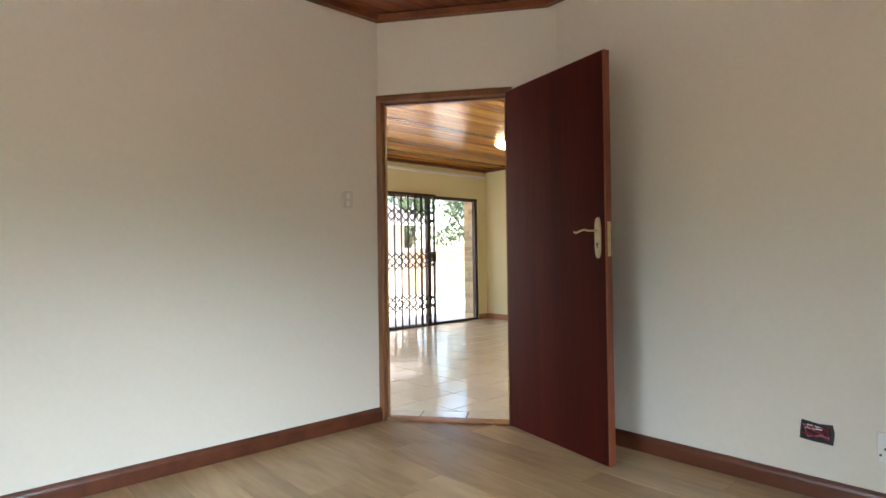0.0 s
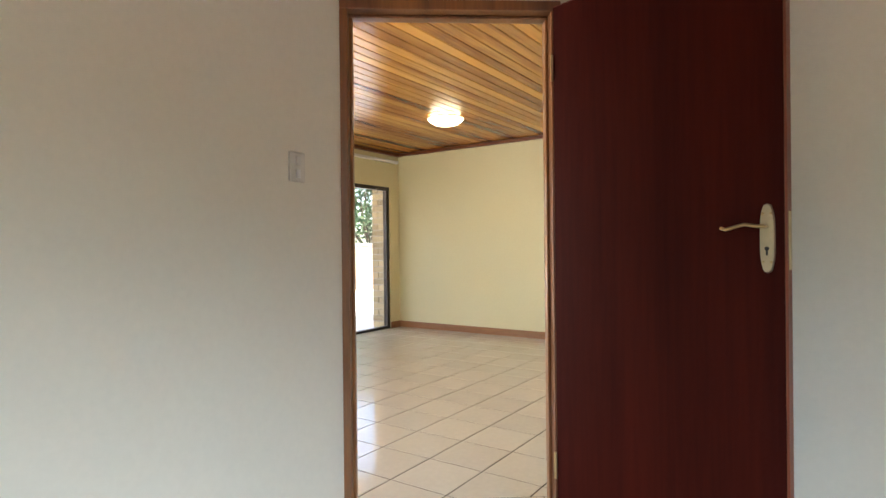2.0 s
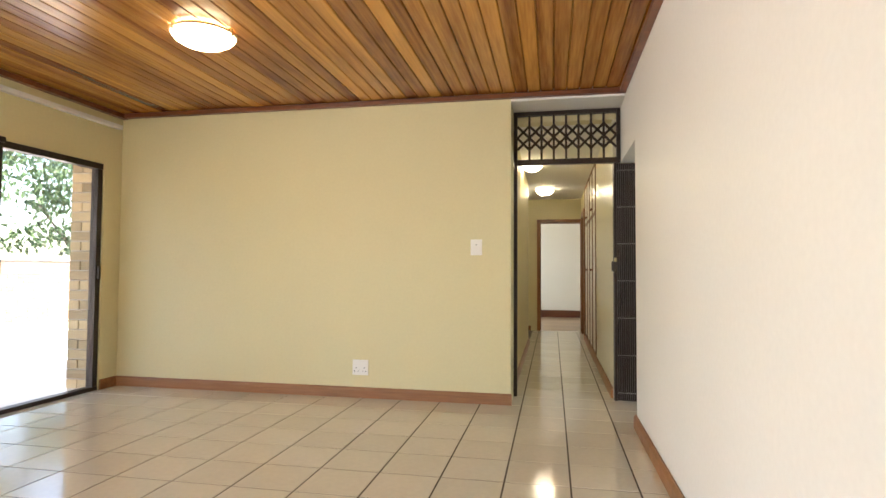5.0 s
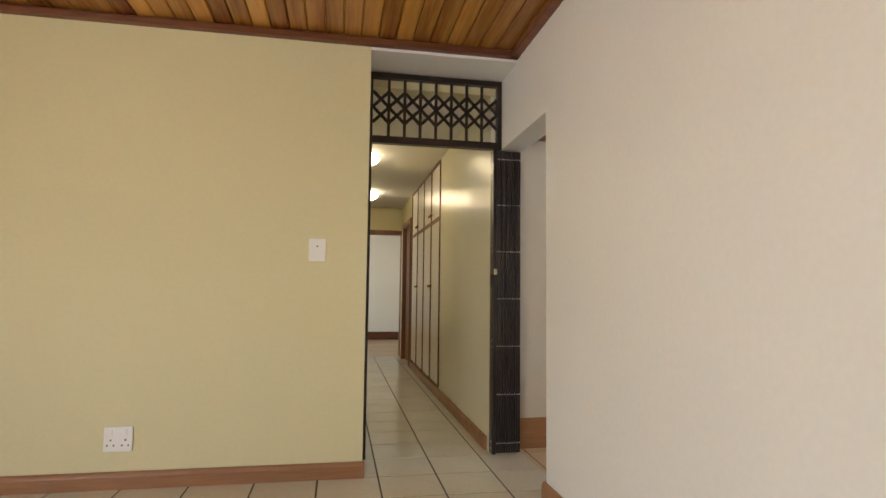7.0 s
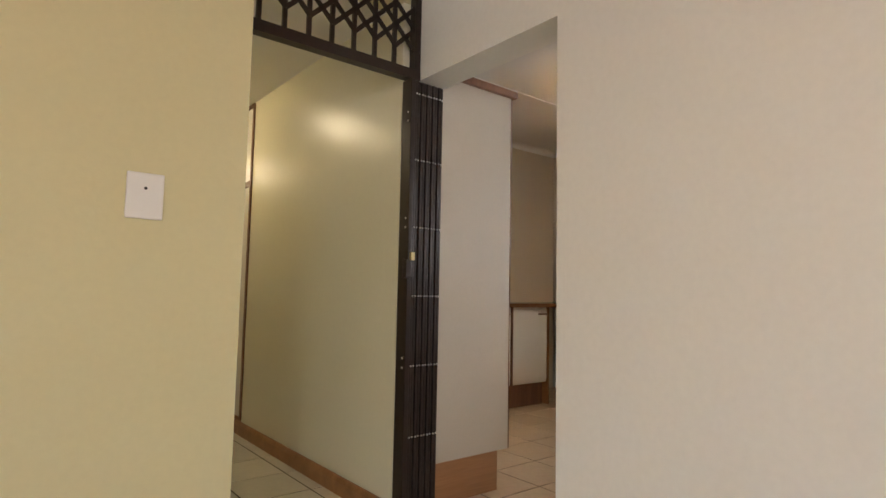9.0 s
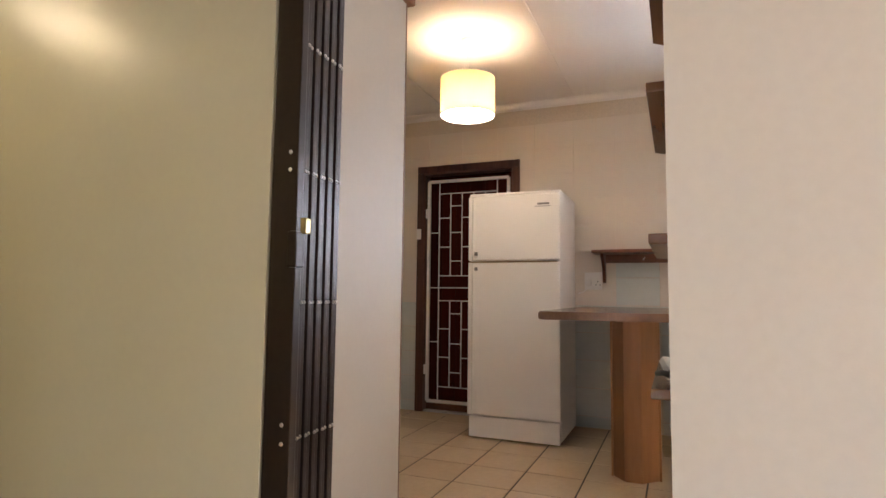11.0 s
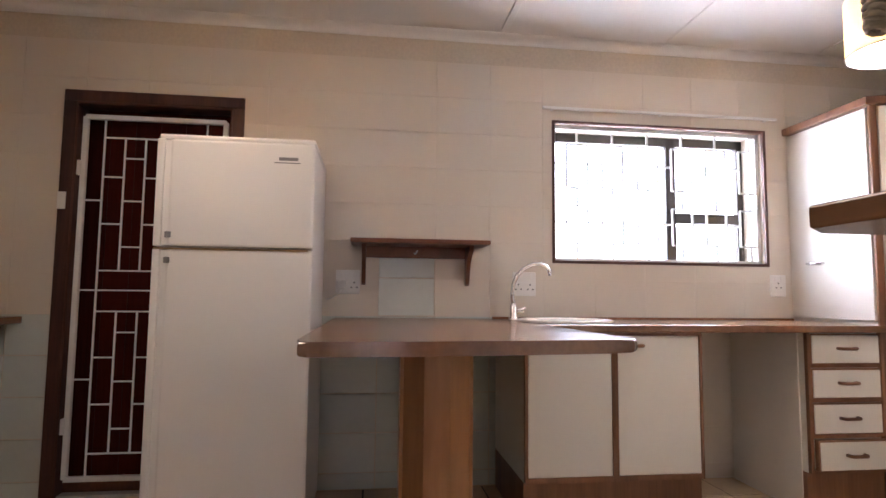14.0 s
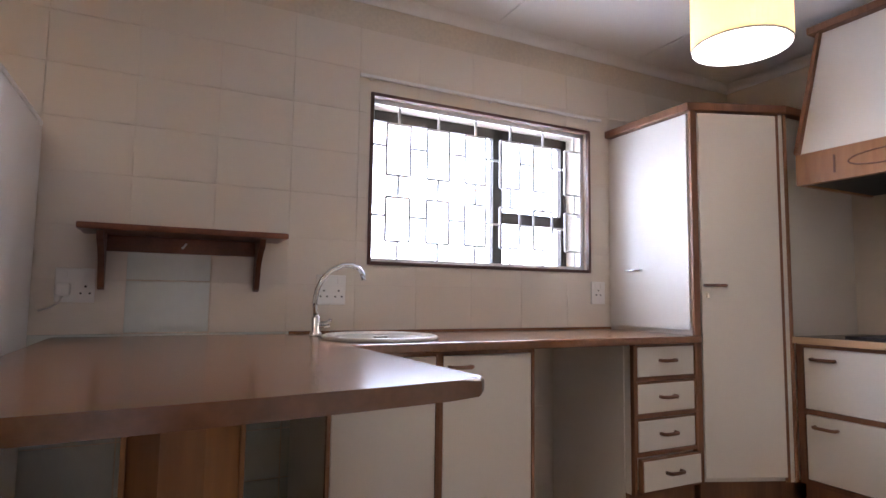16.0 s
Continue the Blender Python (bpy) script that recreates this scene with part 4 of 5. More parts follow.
def drawer_unit():
    t = thing("drawer_unit", (2.735, 0, 0), "cream four-drawer kitchen unit with brown edging, bottom drawer ajar", "kitchen cabinet", "base cabinets")
    y0, y1 = -2.545, -2.13
    part("carcass", boxm(0.02, y0, 0.2, 0.58, y1, 0.868), M["melamine"], t)
    part("plinth", boxm(0.03, y0, 0, 0.58, y1, 0.2), M["trim_wood"], t)
    part("side_panel", boxm(0.055, y1 + 0.001, 0, 0.58, y1 + 0.006, 0.868), M["melamine"], t)
    hs = (0.2, 0.365, 0.535, 0.70, 0.868)
    for a in (y0, y1 - 0.016):
        part("edge_trim", boxm(-0.003, a, 0.2, 0.02, a + 0.016, 0.868, 0.002), M["trim_wood"], t)
    for k in range(4):
        out = -0.03 if k == 0 else 0.0
        part("rail_trim", boxm(-0.003, y0 + 0.016, hs[k], 0.02, y1 - 0.016, hs[k] + 0.018, 0.002), M["trim_wood"], t)
        d = part("drawer", boxm(out - 0.004, y0 + 0.026, hs[k] + 0.022, out + 0.03, y1 - 0.026, hs[k + 1] - 0.012, 0.003), M["melamine"], t)
        part("front_rim", boxm(out, y0 + 0.018, hs[k] + 0.018, out + 0.026, y1 - 0.018, hs[k + 1] - 0.004, 0.003), M["trim_wood"], d)
        bow_handle(d, (out - 0.004, (y0 + y1) / 2, (hs[k] + hs[k + 1]) / 2 + 0.01), (0, 1, 0), (-1, 0, 0), 0.09)
    return t


drawer_unit()


def worktop():
    t = thing("worktop", (0, 0, 0), "brown varnished wood-grain worktop with a rounded timber edge", "worktop")
    part("slab", boxm(2.70, -2.548, 0.869, 3.33, -0.70, 0.905, 0.008), M["oak_top"], t)
    part("upstand", boxm(3.31, -2.54, 0.9, 3.333, -0.70, 0.916, 0.003), M["oak_top"], t)
    pts = [(3.33, -0.698), (3.33, 0.175), (1.82, 0.175)]
    pts += [(1.762 + 0.012 * math.cos(a) + 0.03 * (1 - math.sin(a)) * 0, 0.13 + 0.045 * math.sin(a)) for a in (2.2, 2.9)]
    for i in range(13):
        u = i / 12
        pts.append((1.748 + 0.095 * u ** 1.7, 0.10 - 0.915 * u))
    pts += [(1.88, -0.842), (2.70, -0.79), (2.70, -0.698)]
    b = thing("breakfast_bar", (0, 0, 0), "brown varnished wood breakfast bar with a curved rounded front edge", "worktop")
    part("top", prism(bmesh.new(), pts, 0.865, 0.906, 0.012), M["oak_top"], b)
    leg = prism(bmesh.new(), [(2.15, -0.30), (2.24, -0.385), (2.56, -0.385), (2.56, -0.145), (2.24, -0.145), (2.15, -0.21)][::1], 0.0, 0.866, 0.004)
    part("pedestal", leg, M["pine"], b, "knotty pine boxed pedestal")
    for y in (-0.388, -0.139):
        part("corner_bead", boxm(2.232, y - 0.006, 0.0, 2.25, y + 0.006, 0.865, 0.002), M["pine"], b)


worktop()


def sink():
    t = thing("sink", (2.98, -1.0, 0.906), "round cream enamel sink let into the worktop", "sink")
    part("rim", lathe(bmesh.new(), [(0.235, 0.0), (0.238, 0.008), (0.225, 0.014), (0.2, 0.012), (0.19, 0.004), (0.188, 0.0)], 44), M["ceramic"], t, smooth=True)
    part("bowl", lathe(bmesh.new(), [(0.189, 0.004), (0.16, 0.0025), (0.05, 0.001), (0.0, 0.001)], 44), M["ceramic"], t, smooth=True)
    part("waste", lathe(bmesh.new(), [(0.03, 0.002), (0.028, 0.005), (0.0, 0.005)], 20), M["chrome"], t)
    m = thing("mixer_tap", (3.14, -0.775, 0.906), "chrome swan-neck mixer tap behind the sink", "tap")
    part("base", lathe(bmesh.new(), [(0.026, 0), (0.026, 0.012), (0.019, 0.02), (0.019, 0.075), (0.012, 0.085), (0, 0.085)], 20), M["chrome"], m, smooth=True)
    pts = [(0, 0, 0.08), (0, 0.008, 0.14), (0, 0.0, 0.19), (0, -0.02, 0.235), (-0.01, -0.055, 0.275), (-0.02, -0.10, 0.297), (-0.025, -0.14, 0.298), (-0.03, -0.17, 0.285), (-0.03, -0.187, 0.262), (-0.03, -0.19, 0.235)]
    part("spout", tube(bmesh.new(), pts, 0.011, 14), M["chrome"], m, smooth=True)
    part("lever", tube(bmesh.new(), [(0, 0, 0.06), (-0.012, -0.03, 0.052), (-0.02, -0.06, 0.066)], 0.008, 8), M["chrome"], m, smooth=True)
    part("lever", tube(bmesh.new(), [(0, 0, 0.04), (-0.02, -0.02, 0.04), (-0.03, -0.05, 0.044)], 0.007, 8), M["chrome"], m, smooth=True)


sink()


def wall_shelf():
    t = thing("wall_shelf", (3.334, 0, 1.31), "small dark stained wooden wall shelf on two shaped brackets", "shelf")
    part("board", boxm(-0.235, -0.645, -0.012, 0.0, 0.085, 0.012, 0.008), M["dark_wood"], t)
    part("back_rail", boxm(-0.02, -0.56, -0.075, 0.0, 0.01, -0.012, 0.003), M["dark_wood"], t)
    prof = [(0, -0.012), (-0.175, -0.012), (-0.165, -0.04), (-0.12, -0.065), (-0.085, -0.095), (-0.06, -0.135), (-0.05, -0.18), (-0.035, -0.215), (-0.012, -0.225), (0, -0.215)]
    for y in (-0.565, 0.005):
        bm = bmesh.new()
        a, b = [bm.verts.new((x, y, z)) for x, z in prof], [bm.verts.new((x, y + 0.022, z)) for x, z in prof]
        bm.faces.new(a)
        bm.faces.new(b[::-1])
        for i in range(len(prof)):
            bm.faces.new((a[i], a[(i + 1) % len(prof)], b[(i + 1) % len(prof)], b[i]))
        part("bracket", bm, M["dark_wood"], t)
    part("hook", tube(bmesh.new(), [(-0.02, -0.26, -0.05), (-0.04, -0.262, -0.055), (-0.045, -0.275, -0.035)], 0.004, 6), M["plastic"], t)


wall_shelf()
plate("power_socket", (3.3335, 0.10, 1.10), -90, 0.13, 0.13, "white plastic double power socket with a plug in it", "power socket", TRI2, [(-0.034, 0.04, 0.015, 0.024), (0.034, 0.04, 0.015, 0.024)])
_plug = thing("wall_plug", (3.31, 0.135, 1.085), "white plastic plug in the wall socket", "plug")
part("plug_body", boxm(-0.03, -0.024, -0.024, 0.012, 0.024, 0.024, 0.01), M["plastic"], _plug)
part("flex", tube(bmesh.new(), [(-0.01, 0.0, -0.024), (-0.012, 0.01, -0.05), (0.0, 0.04, -0.07), (0.012, 0.075, -0.08)], 0.004, 8), M["plastic"], _plug, smooth=True)
plate("power_socket", (3.3335, -0.885, 1.10), -90, 0.135, 0.135, "white plastic double power socket behind the tap", "power socket", TRI2, [(-0.034, 0.04, 0.015, 0.024), (0.034, 0.04, 0.015, 0.024)])
plate("power_socket", (3.3335, -2.455, 1.11), -90, 0.10, 0.13, "white plastic power socket beside the corner cupboard", "power socket", TRI, [(-0.02, 0.04, 0.015, 0.024), (0.02, 0.04, 0.015, 0.024)])


def kitchen_window():
    y0, y1, z0, z1 = -2.39, -1.065, 1.235, 2.045
    t = thing("window_1", (0, 0, 0), "dark bronze window with a small opening light, daylight outside", "window")
    t["kind"] = "structure"
    x = 3.53
    for a, b in ((y0, y0 + 0.04), (y1 - 0.04, y1), (-1.93, -1.865)):
        part("frame_stile", boxm(x, a, z0, x + 0.045, b, z1, 0.003), M["alu"], t)
    for a, b in ((z0, z0 + 0.03), (z1 - 0.055, z1)):
        part("frame_rail", boxm(x, y0, a, x + 0.045, y1, b, 0.003), M["alu"], t)
    part("transom", boxm(x - 0.004, y0 + 0.04, 1.50, x + 0.04, -1.93, 1.565, 0.003), M["alu"], t)
    part("stay", boxm(x - 0.02, -2.22, 1.545, x - 0.004, -2.12, 1.56, 0.002), M["alu"], t)
    for a, b, c, d in ((-1.865, y1 - 0.04, z0 + 0.03, z1 - 0.055), (y0 + 0.04, -1.93, z0 + 0.03, 1.50), (y0 + 0.04, -1.93, 1.565, z1 - 0.055)):
        pane = part("pane", boxm(x + 0.018, a, c, x + 0.022, b, d), M["glass"], t)
        pane.visible_shadow = False
    e = 0.013
    f = thing("window_trim", (0, 0, 0), "thin dark timber bead round the window reveal", "window trim")
    f["kind"] = "structure"
    for a, b, c, d in ((y0 - e, y0 + 0.004, z0 - e, z1 + e), (y1 - 0.004, y1 + e, z0 - e, z1 + e)):
        part("bead", boxm(3.322, a, c, 3.345, b, d, 0.002), M["frame_dark"], f)
    for a, b in ((z0 - e, z0 + 0.004), (z1 - 0.004, z1 + e)):
        part("bead", boxm(3.322, y0 + 0.004, a, 3.345, y1 - 0.004, b, 0.002), M["frame_dark"], f)
    g = thing("burglar_bars", (3.385, 0, 0), "white painted steel burglar bars inside the window", "burglar bars")
    for a, b in (((0, y0 + 0.012, z0), (0, y0 + 0.012, z1)), ((0, y1 - 0.012, z0), (0, y1 - 0.012, z1)), ((0, y0, z0 + 0.012), (0, y1, z0 + 0.012)), ((0, y0, z1 - 0.012), (0, y1, z1 - 0.012))):
        part("frame_bar", bar(bmesh.new(), a, b, 0.022), M["white_steel"], g)
    n = 6
    cw = (y1 - y0) / n
    for i in range(n):
        c = y1 - (i + 0.72) * cw
        h = cw * 0.29
        for a, b in ((1.345, 1.565), (1.675, 1.935)):
            for s in (-1, 1):
                part("upright", bar(bmesh.new(), (0, c + s * h, a), (0, c + s * h, b), 0.0105), M["white_steel"], g)
            for z in (a, b):
                part("cross_bar", bar(bmesh.new(), (0, c - h, z), (0, c + h, z), 0.0105), M["white_steel"], g)
        for a, b in ((z0, 1.345), (1.565, 1.675), (1.935, z1)):
            part("upright", bar(bmesh.new(), (0, c, a), (0, c, b), 0.0105), M["white_steel"], g)
        p = y1 - (i + 0.72 - 1) * cw - h if i else y1
        for z in (1.47, 1.82):
            part("cross_bar", bar(bmesh.new(), (0, c + h, z), (0, p, z), 0.0105), M["white_steel"], g)
    part("cross_bar", bar(bmesh.new(), (0, y0, 1.55), (0, y0 + 0.2 * cw, 1.55), 0.0105), M["white_steel"], g)
    r = thing("curtain_rail", (3.334, 0, 2.125), "thin white curtain rail above the kitchen window", "curtain rail")
    part("rail", boxm(-0.035, -2.47, -0.008, -0.02, -0.99, 0.008, 0.003), M["white_steel"], r)
    for y in (-2.4, -1.72, -1.05):
        part("bracket", boxm(-0.02, y - 0.008, -0.012, 0.0, y + 0.008, 0.012, 0.002), M["white_steel"], r)


kitchen_window()


def corner_cupboard():
    t = thing("corner_cupboard", (0, 0, 0), "tall cream corner pantry cupboard with brown timber edging", "cupboard")
    A, B, C = (2.745, -2.55), (2.565, -3.01), (2.565, YK + 0.003)
    part("carcass", prism(bmesh.new(), [(3.33, -2.562), (3.33, C[1]), (C[0] + 0.012, C[1]), (B[0] + 0.012, B[1]), (A[0] + 0.012, A[1] - 0.012)][::-1], 0.2, 2.03), M["melamine"], t)
    part("plinth", prism(bmesh.new(), [(3.3, -2.6), (3.3, C[1]), (C[0] + 0.06, C[1]), (B[0] + 0.05, B[1]), (A[0] + 0.03, A[1] - 0.05)][::-1], 0.0, 0.2), M["trim_wood"], t)
    d = part("door", boxm(2.77, -2.562, 0.925, 3.325, -2.546, 2.025, 0.003), M["melamine"], t)
    bow_handle(d, (3.13, -2.546, 1.235), (1, 0, 0), (0, 1, 0), 0.1, "chrome", 0.007)
    L = math.hypot(A[0] - B[0], A[1] - B[1])
    m = Matrix.Translation((A[0], A[1], 0)) @ Matrix.Rotation(math.atan2(B[1] - A[1], B[0] - A[0]), 4, "Z")

    def put(bm):
        bmesh.ops.transform(bm, verts=bm.verts, matrix=m)
        return bm
    e = part("door", put(boxm(0.03, -0.018, 0.225, L - 0.05, 0.006, 2.02, 0.003)), M["melamine"], t)
    h = bow_handle(e, (0, 0, 0), (1, 0, 0), (0, -1, 0), 0.1, "dark_wood")
    h.data.transform(m @ Matrix.Translation((0.095, -0.018, 1.15)))
    part("key_lock", put(lathe(bmesh.new(), [(0, -0.01), (0.01, -0.01), (0.01, 0.01), (0, 0.01)], 12, (0.06, -0.018, 1.10))), M["chrome"], e)
    for a, b in ((-0.008, 0.026), (L - 0.046, L - 0.03), (L - 0.006, L + 0.012)):
        part("edge_trim", put(boxm(a, -0.012, 0.2, b, 0.01, 2.03, 0.003)), M["trim_wood"], t)
    part("filler", put(boxm(L - 0.03, -0.006, 0.2, L - 0.006, 0.01, 2.03)), M["melamine"], t)
    o = 0.03
    out = [(3.33, A[1] + o), (A[0] - 0.012, A[1] + o), (B[0] - o, B[1] + 0.01), (C[0] - o, C[1]), (3.33, C[1])]
    part("cornice", prism(bmesh.new(), out, 2.03, 2.075, 0.008), M["trim_wood"], t, "brown moulded timber cornice")


corner_cupboard()


def stove_side():
    y = -3.03
    t = thing("drawer_unit", (0, 0, 0), "wide cream pan-drawer unit with brown edging beside the corner cupboard", "kitchen cabinet", "base cabinets")
    x0, x1 = 1.35, 2.55
    part("carcass", boxm(x0, YK + 0.003, 0.2, x1, y - 0.02, 0.868), M["melamine"], t)
    part("plinth", boxm(x0, YK + 0.003, 0, x1, y - 0.04, 0.2), M["trim_wood"], t)
    for a, b in ((x0, x0 + 0.016), (x1 - 0.03, x1), (1.94, 1.97)):
        part("edge_trim", boxm(a, y - 0.02, 0.2, b, y + 0.003, 0.868, 0.002), M["trim_wood"], t)
    for a, b in ((x0 + 0.016, 1.94), (1.97, x1 - 0.03)):
        for c, d in ((0.225, 0.53), (0.56, 0.85)):
            w = part("drawer", boxm(a + 0.008, y - 0.02, c, b - 0.008, y + 0.002, d, 0.003), M["melamine"], t)
            bow_handle(w, (b - 0.10, y + 0.002, d - 0.05), (1, 0, 0), (0, 1, 0), 0.1)
        for c, d in ((0.2, 0.222), (0.533, 0.557), (0.852, 0.868)):
            part("rail_trim", boxm(a, y - 0.02, c, b, y + 0.001, d, 0.002), M["trim_wood"], t)
    k = thing("worktop", (0, 0, 0), "brown wood-grain worktop with a pale front edge beside the hob", "worktop")
    part("slab", boxm(x0, YK + 0.003, 0.869, x1, y + 0.02, 0.905, 0.006), M["oak_top"], k)
    part("front_edge", boxm(x0, y + 0.02, 0.871, x1, y + 0.028, 0.904, 0.002), M["pale_edge"], k, "pale timber front edge")
    h = thing("hob", (1.95, -3.32, 0.9055), "black cooking hob on the worktop", "hob")
    part("glass_top", boxm(-0.4, -0.24, 0, 0.4, 0.24, 0.012, 0.004), M["black"], h)
    for i, (a, b) in enumerate(((-0.2, -0.1), (0.2, -0.1), (-0.2, 0.11), (0.2, 0.11))):
        part("hotplate", lathe(bmesh.new(), [(0.085, 0.012), (0.085, 0.02), (0.075, 0.024), (0, 0.024)], 28, (a, b, 0)), M["black"], h)
    c = thing("cooker_hood", (0.02, 0.0, 0.055), "cream sloping cooker hood with a carved timber band", "cooker hood")
    a0, a1 = 1.40, 2.46
    bm = bmesh.new()
    lo = [bm.verts.new(p) for p in ((a0, YK + 0.003, 1.74), (a1, YK + 0.003, 1.74), (a1, -3.0, 1.74), (a0, -3.0, 1.74))]
    hi = [bm.verts.new(p) for p in ((a0 + 0.02, YK + 0.003, 2.42), (a1 - 0.02, YK + 0.003, 2.42), (a1 - 0.02, -3.2, 2.42), (a0 + 0.02, -3.2, 2.42))]
    bm.faces.new(lo[::-1])
    bm.faces.new(hi)
    for i in range(4):
        bm.faces.new((lo[i], lo[(i + 1) % 4], hi[(i + 1) % 4], hi[i]))
    part("canopy", bm, M["melamine"], c)
    band = part("band", boxm(a0 - 0.01, -3.02, 1.59, a1 + 0.01, -2.985, 1.745, 0.004), M["pine"], c, "orange pine band with carved scrolls")
    part("side_band", boxm(a1 - 0.012, YK + 0.003, 1.59, a1 + 0.01, -3.02, 1.745, 0.003), M["pine"], c)
    part("side_band", boxm(a0 - 0.01, YK + 0.003, 1.59, a0 + 0.012, -3.02, 1.745, 0.003), M["pine"], c)
    part("edge_trim", bar(bmesh.new(), (a1 + 0.002, -2.99, 1.745), (a1 - 0.015, -3.195, 2.42), 0.035, 0.02), M["trim_wood"], c)
    part("edge_trim", bar(bmesh.new(), (a0 - 0.002, -2.99, 1.745), (a0 + 0.015, -3.195, 2.42), 0.035, 0.02), M["trim_wood"], c)
    part("top_moulding", boxm(a0 - 0.02, YK + 0.003, 2.41, a1 + 0.03, -3.15, 2.45, 0.008), M["trim_wood"], c)
    part("filter", boxm(a0 + 0.02, YK + 0.02, 1.595, a1 - 0.02, -3.03, 1.63, 0.003), M["black"], c)
    part("carving", boxm(2.285, -2.984, 1.625, 2.293, -2.981, 1.71), M["trim_wood"], band)
    for s in (-1, 1):
        pts = [(2.08 + s * 0.15 * math.cos(a), -2.983, 1.667 + 0.032 * math.sin(a) * (1 if s > 0 else -1)) for a in [i * 0.26 for i in range(13)]]
        part("carving", tube(bmesh.new(), pts, 0.004, 6), M["trim_wood"], band)


stove_side()


def pendant(p):
    t = thing("pendant_lamp", p, "lit pendant lamp with a cream fabric drum shade", "pendant lamp", "kitchen pendants")
    r, h = 0.165, 0.225
    bm = lathe(bmesh.new(), [(r, 0), (r, h), (r - 0.003, h), (r - 0.003, 0), (r, 0)], 56)
    part("shade", bm, M["shade"], t, smooth=False)
    part("diffuser", lathe(bmesh.new(), [(r - 0.004, 0.012), (0, 0.012)], 48), M["diffuser"], t, "glowing white diffuser disc")
    for z in (0.0, h):
        part("hoop", lathe(bmesh.new(), [(r + 0.0015, z - 0.003), (r + 0.0015, z + 0.003), (r - 0.004, z + 0.003), (r - 0.004, z - 0.003), (r + 0.0015, z - 0.003)], 48), M["paper"], t)
    top = HK - p[2]
    part("flex", tube(bmesh.new(), [(0, 0, h - 0.03), (0, 0, top - 0.05)], 0.004, 8), M["plastic"], t)
    part("ceiling_cup", lathe(bmesh.new(), [(0.012, top - 0.075), (0.028, top - 0.055), (0.05, top - 0.02), (0.05, top - 0.001), (0, top - 0.001)], 24), M["plastic"], t, smooth=True)
    for k in range(3):
        a = k * 2.094
        part("spoke", bar(bmesh.new(), (0.01 * math.cos(a), 0.01 * math.sin(a), h - 0.03), ((r - 0.003) * math.cos(a), (r - 0.003) * math.sin(a), h - 0.004), 0.004), M["white_steel"], t)
    part("lamp_holder", lathe(bmesh.new(), [(0, h - 0.09), (0.018, h - 0.085), (0.018, h - 0.03), (0, h - 0.025)], 16), M["plastic"], t)
    lamp_bulb("pendant_bulb", (p[0], p[1], p[2] + 0.075), 0.9, 0.05, (1.0, 0.70, 0.40))


pendant((2.065, 0.67, 2.07))
pendant((2.078, -2.018, 1.985))


def broom_cupboard():
    t = thing("broom_cupboard", (0, 0, 0), "tall cream broom cupboard with timber cornice beside the security gate", "cupboard")
    x0, x1, y0, y1 = 0.145, 0.663, 0.39, 0.985
    # same melamine as the carcass; its darker colour stands in for shade
    part("side_panel", boxm(x0, y0, 0.2, x1 - 0.006, y0 + 0.018, 2.02), M["melamine_shaded"], t)
    part("carcass", boxm(x0, y0 + 0.018, 0.2, x1 - 0.022, y1, 2.02), M["melamine"], t)
    part("door", boxm(x1 - 0.02, y0 + 0.01, 0.225, x1 - 0.002, y1 - 0.01, 2.01, 0.003), M["melamine"], t)
    part("edge_trim", boxm(x1 - 0.006, y0 - 0.002, 0.2, x1, y0 + 0.009, 2.02, 0.002), M["trim_wood"], t)
    part("plinth", boxm(x0, y0 + 0.02, 0, x1 - 0.06, y1, 0.2), M["base_tan"], t)
    part("cornice", prism(bmesh.new(), [(x0, y0 - 0.02), (x1 + 0.025, y0 - 0.02), (x1 + 0.025, y1), (x0, y1)], 2.02, 2.06, 0.008), M["trim_wood"], t)


broom_cupboard()


def north_counter():
    y = 1.75
    t = thing("base_cabinet", (0, 0, 0), "cream base cabinets with brown edging along the kitchen side wall", "kitchen cabinet", "base cabinets")
    x0, x1 = 0.68, 2.55
    part("carcass", boxm(x0, y + 0.02, 0.2, x1, 2.347, 0.868), M["melamine"], t)
    part("plinth", boxm(x0, y + 0.05, 0, x1 - 0.02, 2.347, 0.2), M["trim_wood"], t)
    part("end_trim", boxm(x1, y, 0.0, x1 + 0.02, 2.347, 0.868, 0.002), M["pine"], t)
    for i in range(4):
        a = x0 + i * 0.4675
        d = part("door", boxm(a + 0.016, y, 0.225, a + 0.4515, y + 0.02, 0.852, 0.003), M["melamine"], t)
        bow_handle(d, (a + 0.39, y, 0.81), (1, 0, 0), (0, -1, 0), 0.09)
        part("edge_trim", boxm(a, y - 0.003, 0.2, a + 0.014, y + 0.02, 0.868, 0.002), M["trim_wood"], t)
    k = thing("worktop", (0, 0, 0), "brown wood-grain side worktop against the back wall", "worktop")
    part("slab", boxm(x0, y - 0.03, 0.869, 3.333, 2.347, 0.905, 0.007), M["oak_top"], k)
    m = thing("metal_tray", (2.95, 1.86, 0.9055), "small dark object lying on the side worktop", "tray")
    part("body", boxm(-0.08, -0.05, 0, 0.08, 0.05, 0.02, 0.008), M["trim_wood"], m)
    part("handle_bar", tube(bmesh.new(), [(-0.05, 0, 0.018), (-0.03, 0, 0.04), (0.03, 0, 0.04), (0.05, 0, 0.018)], 0.006, 8), M["dark_wood"], m)


north_counter()


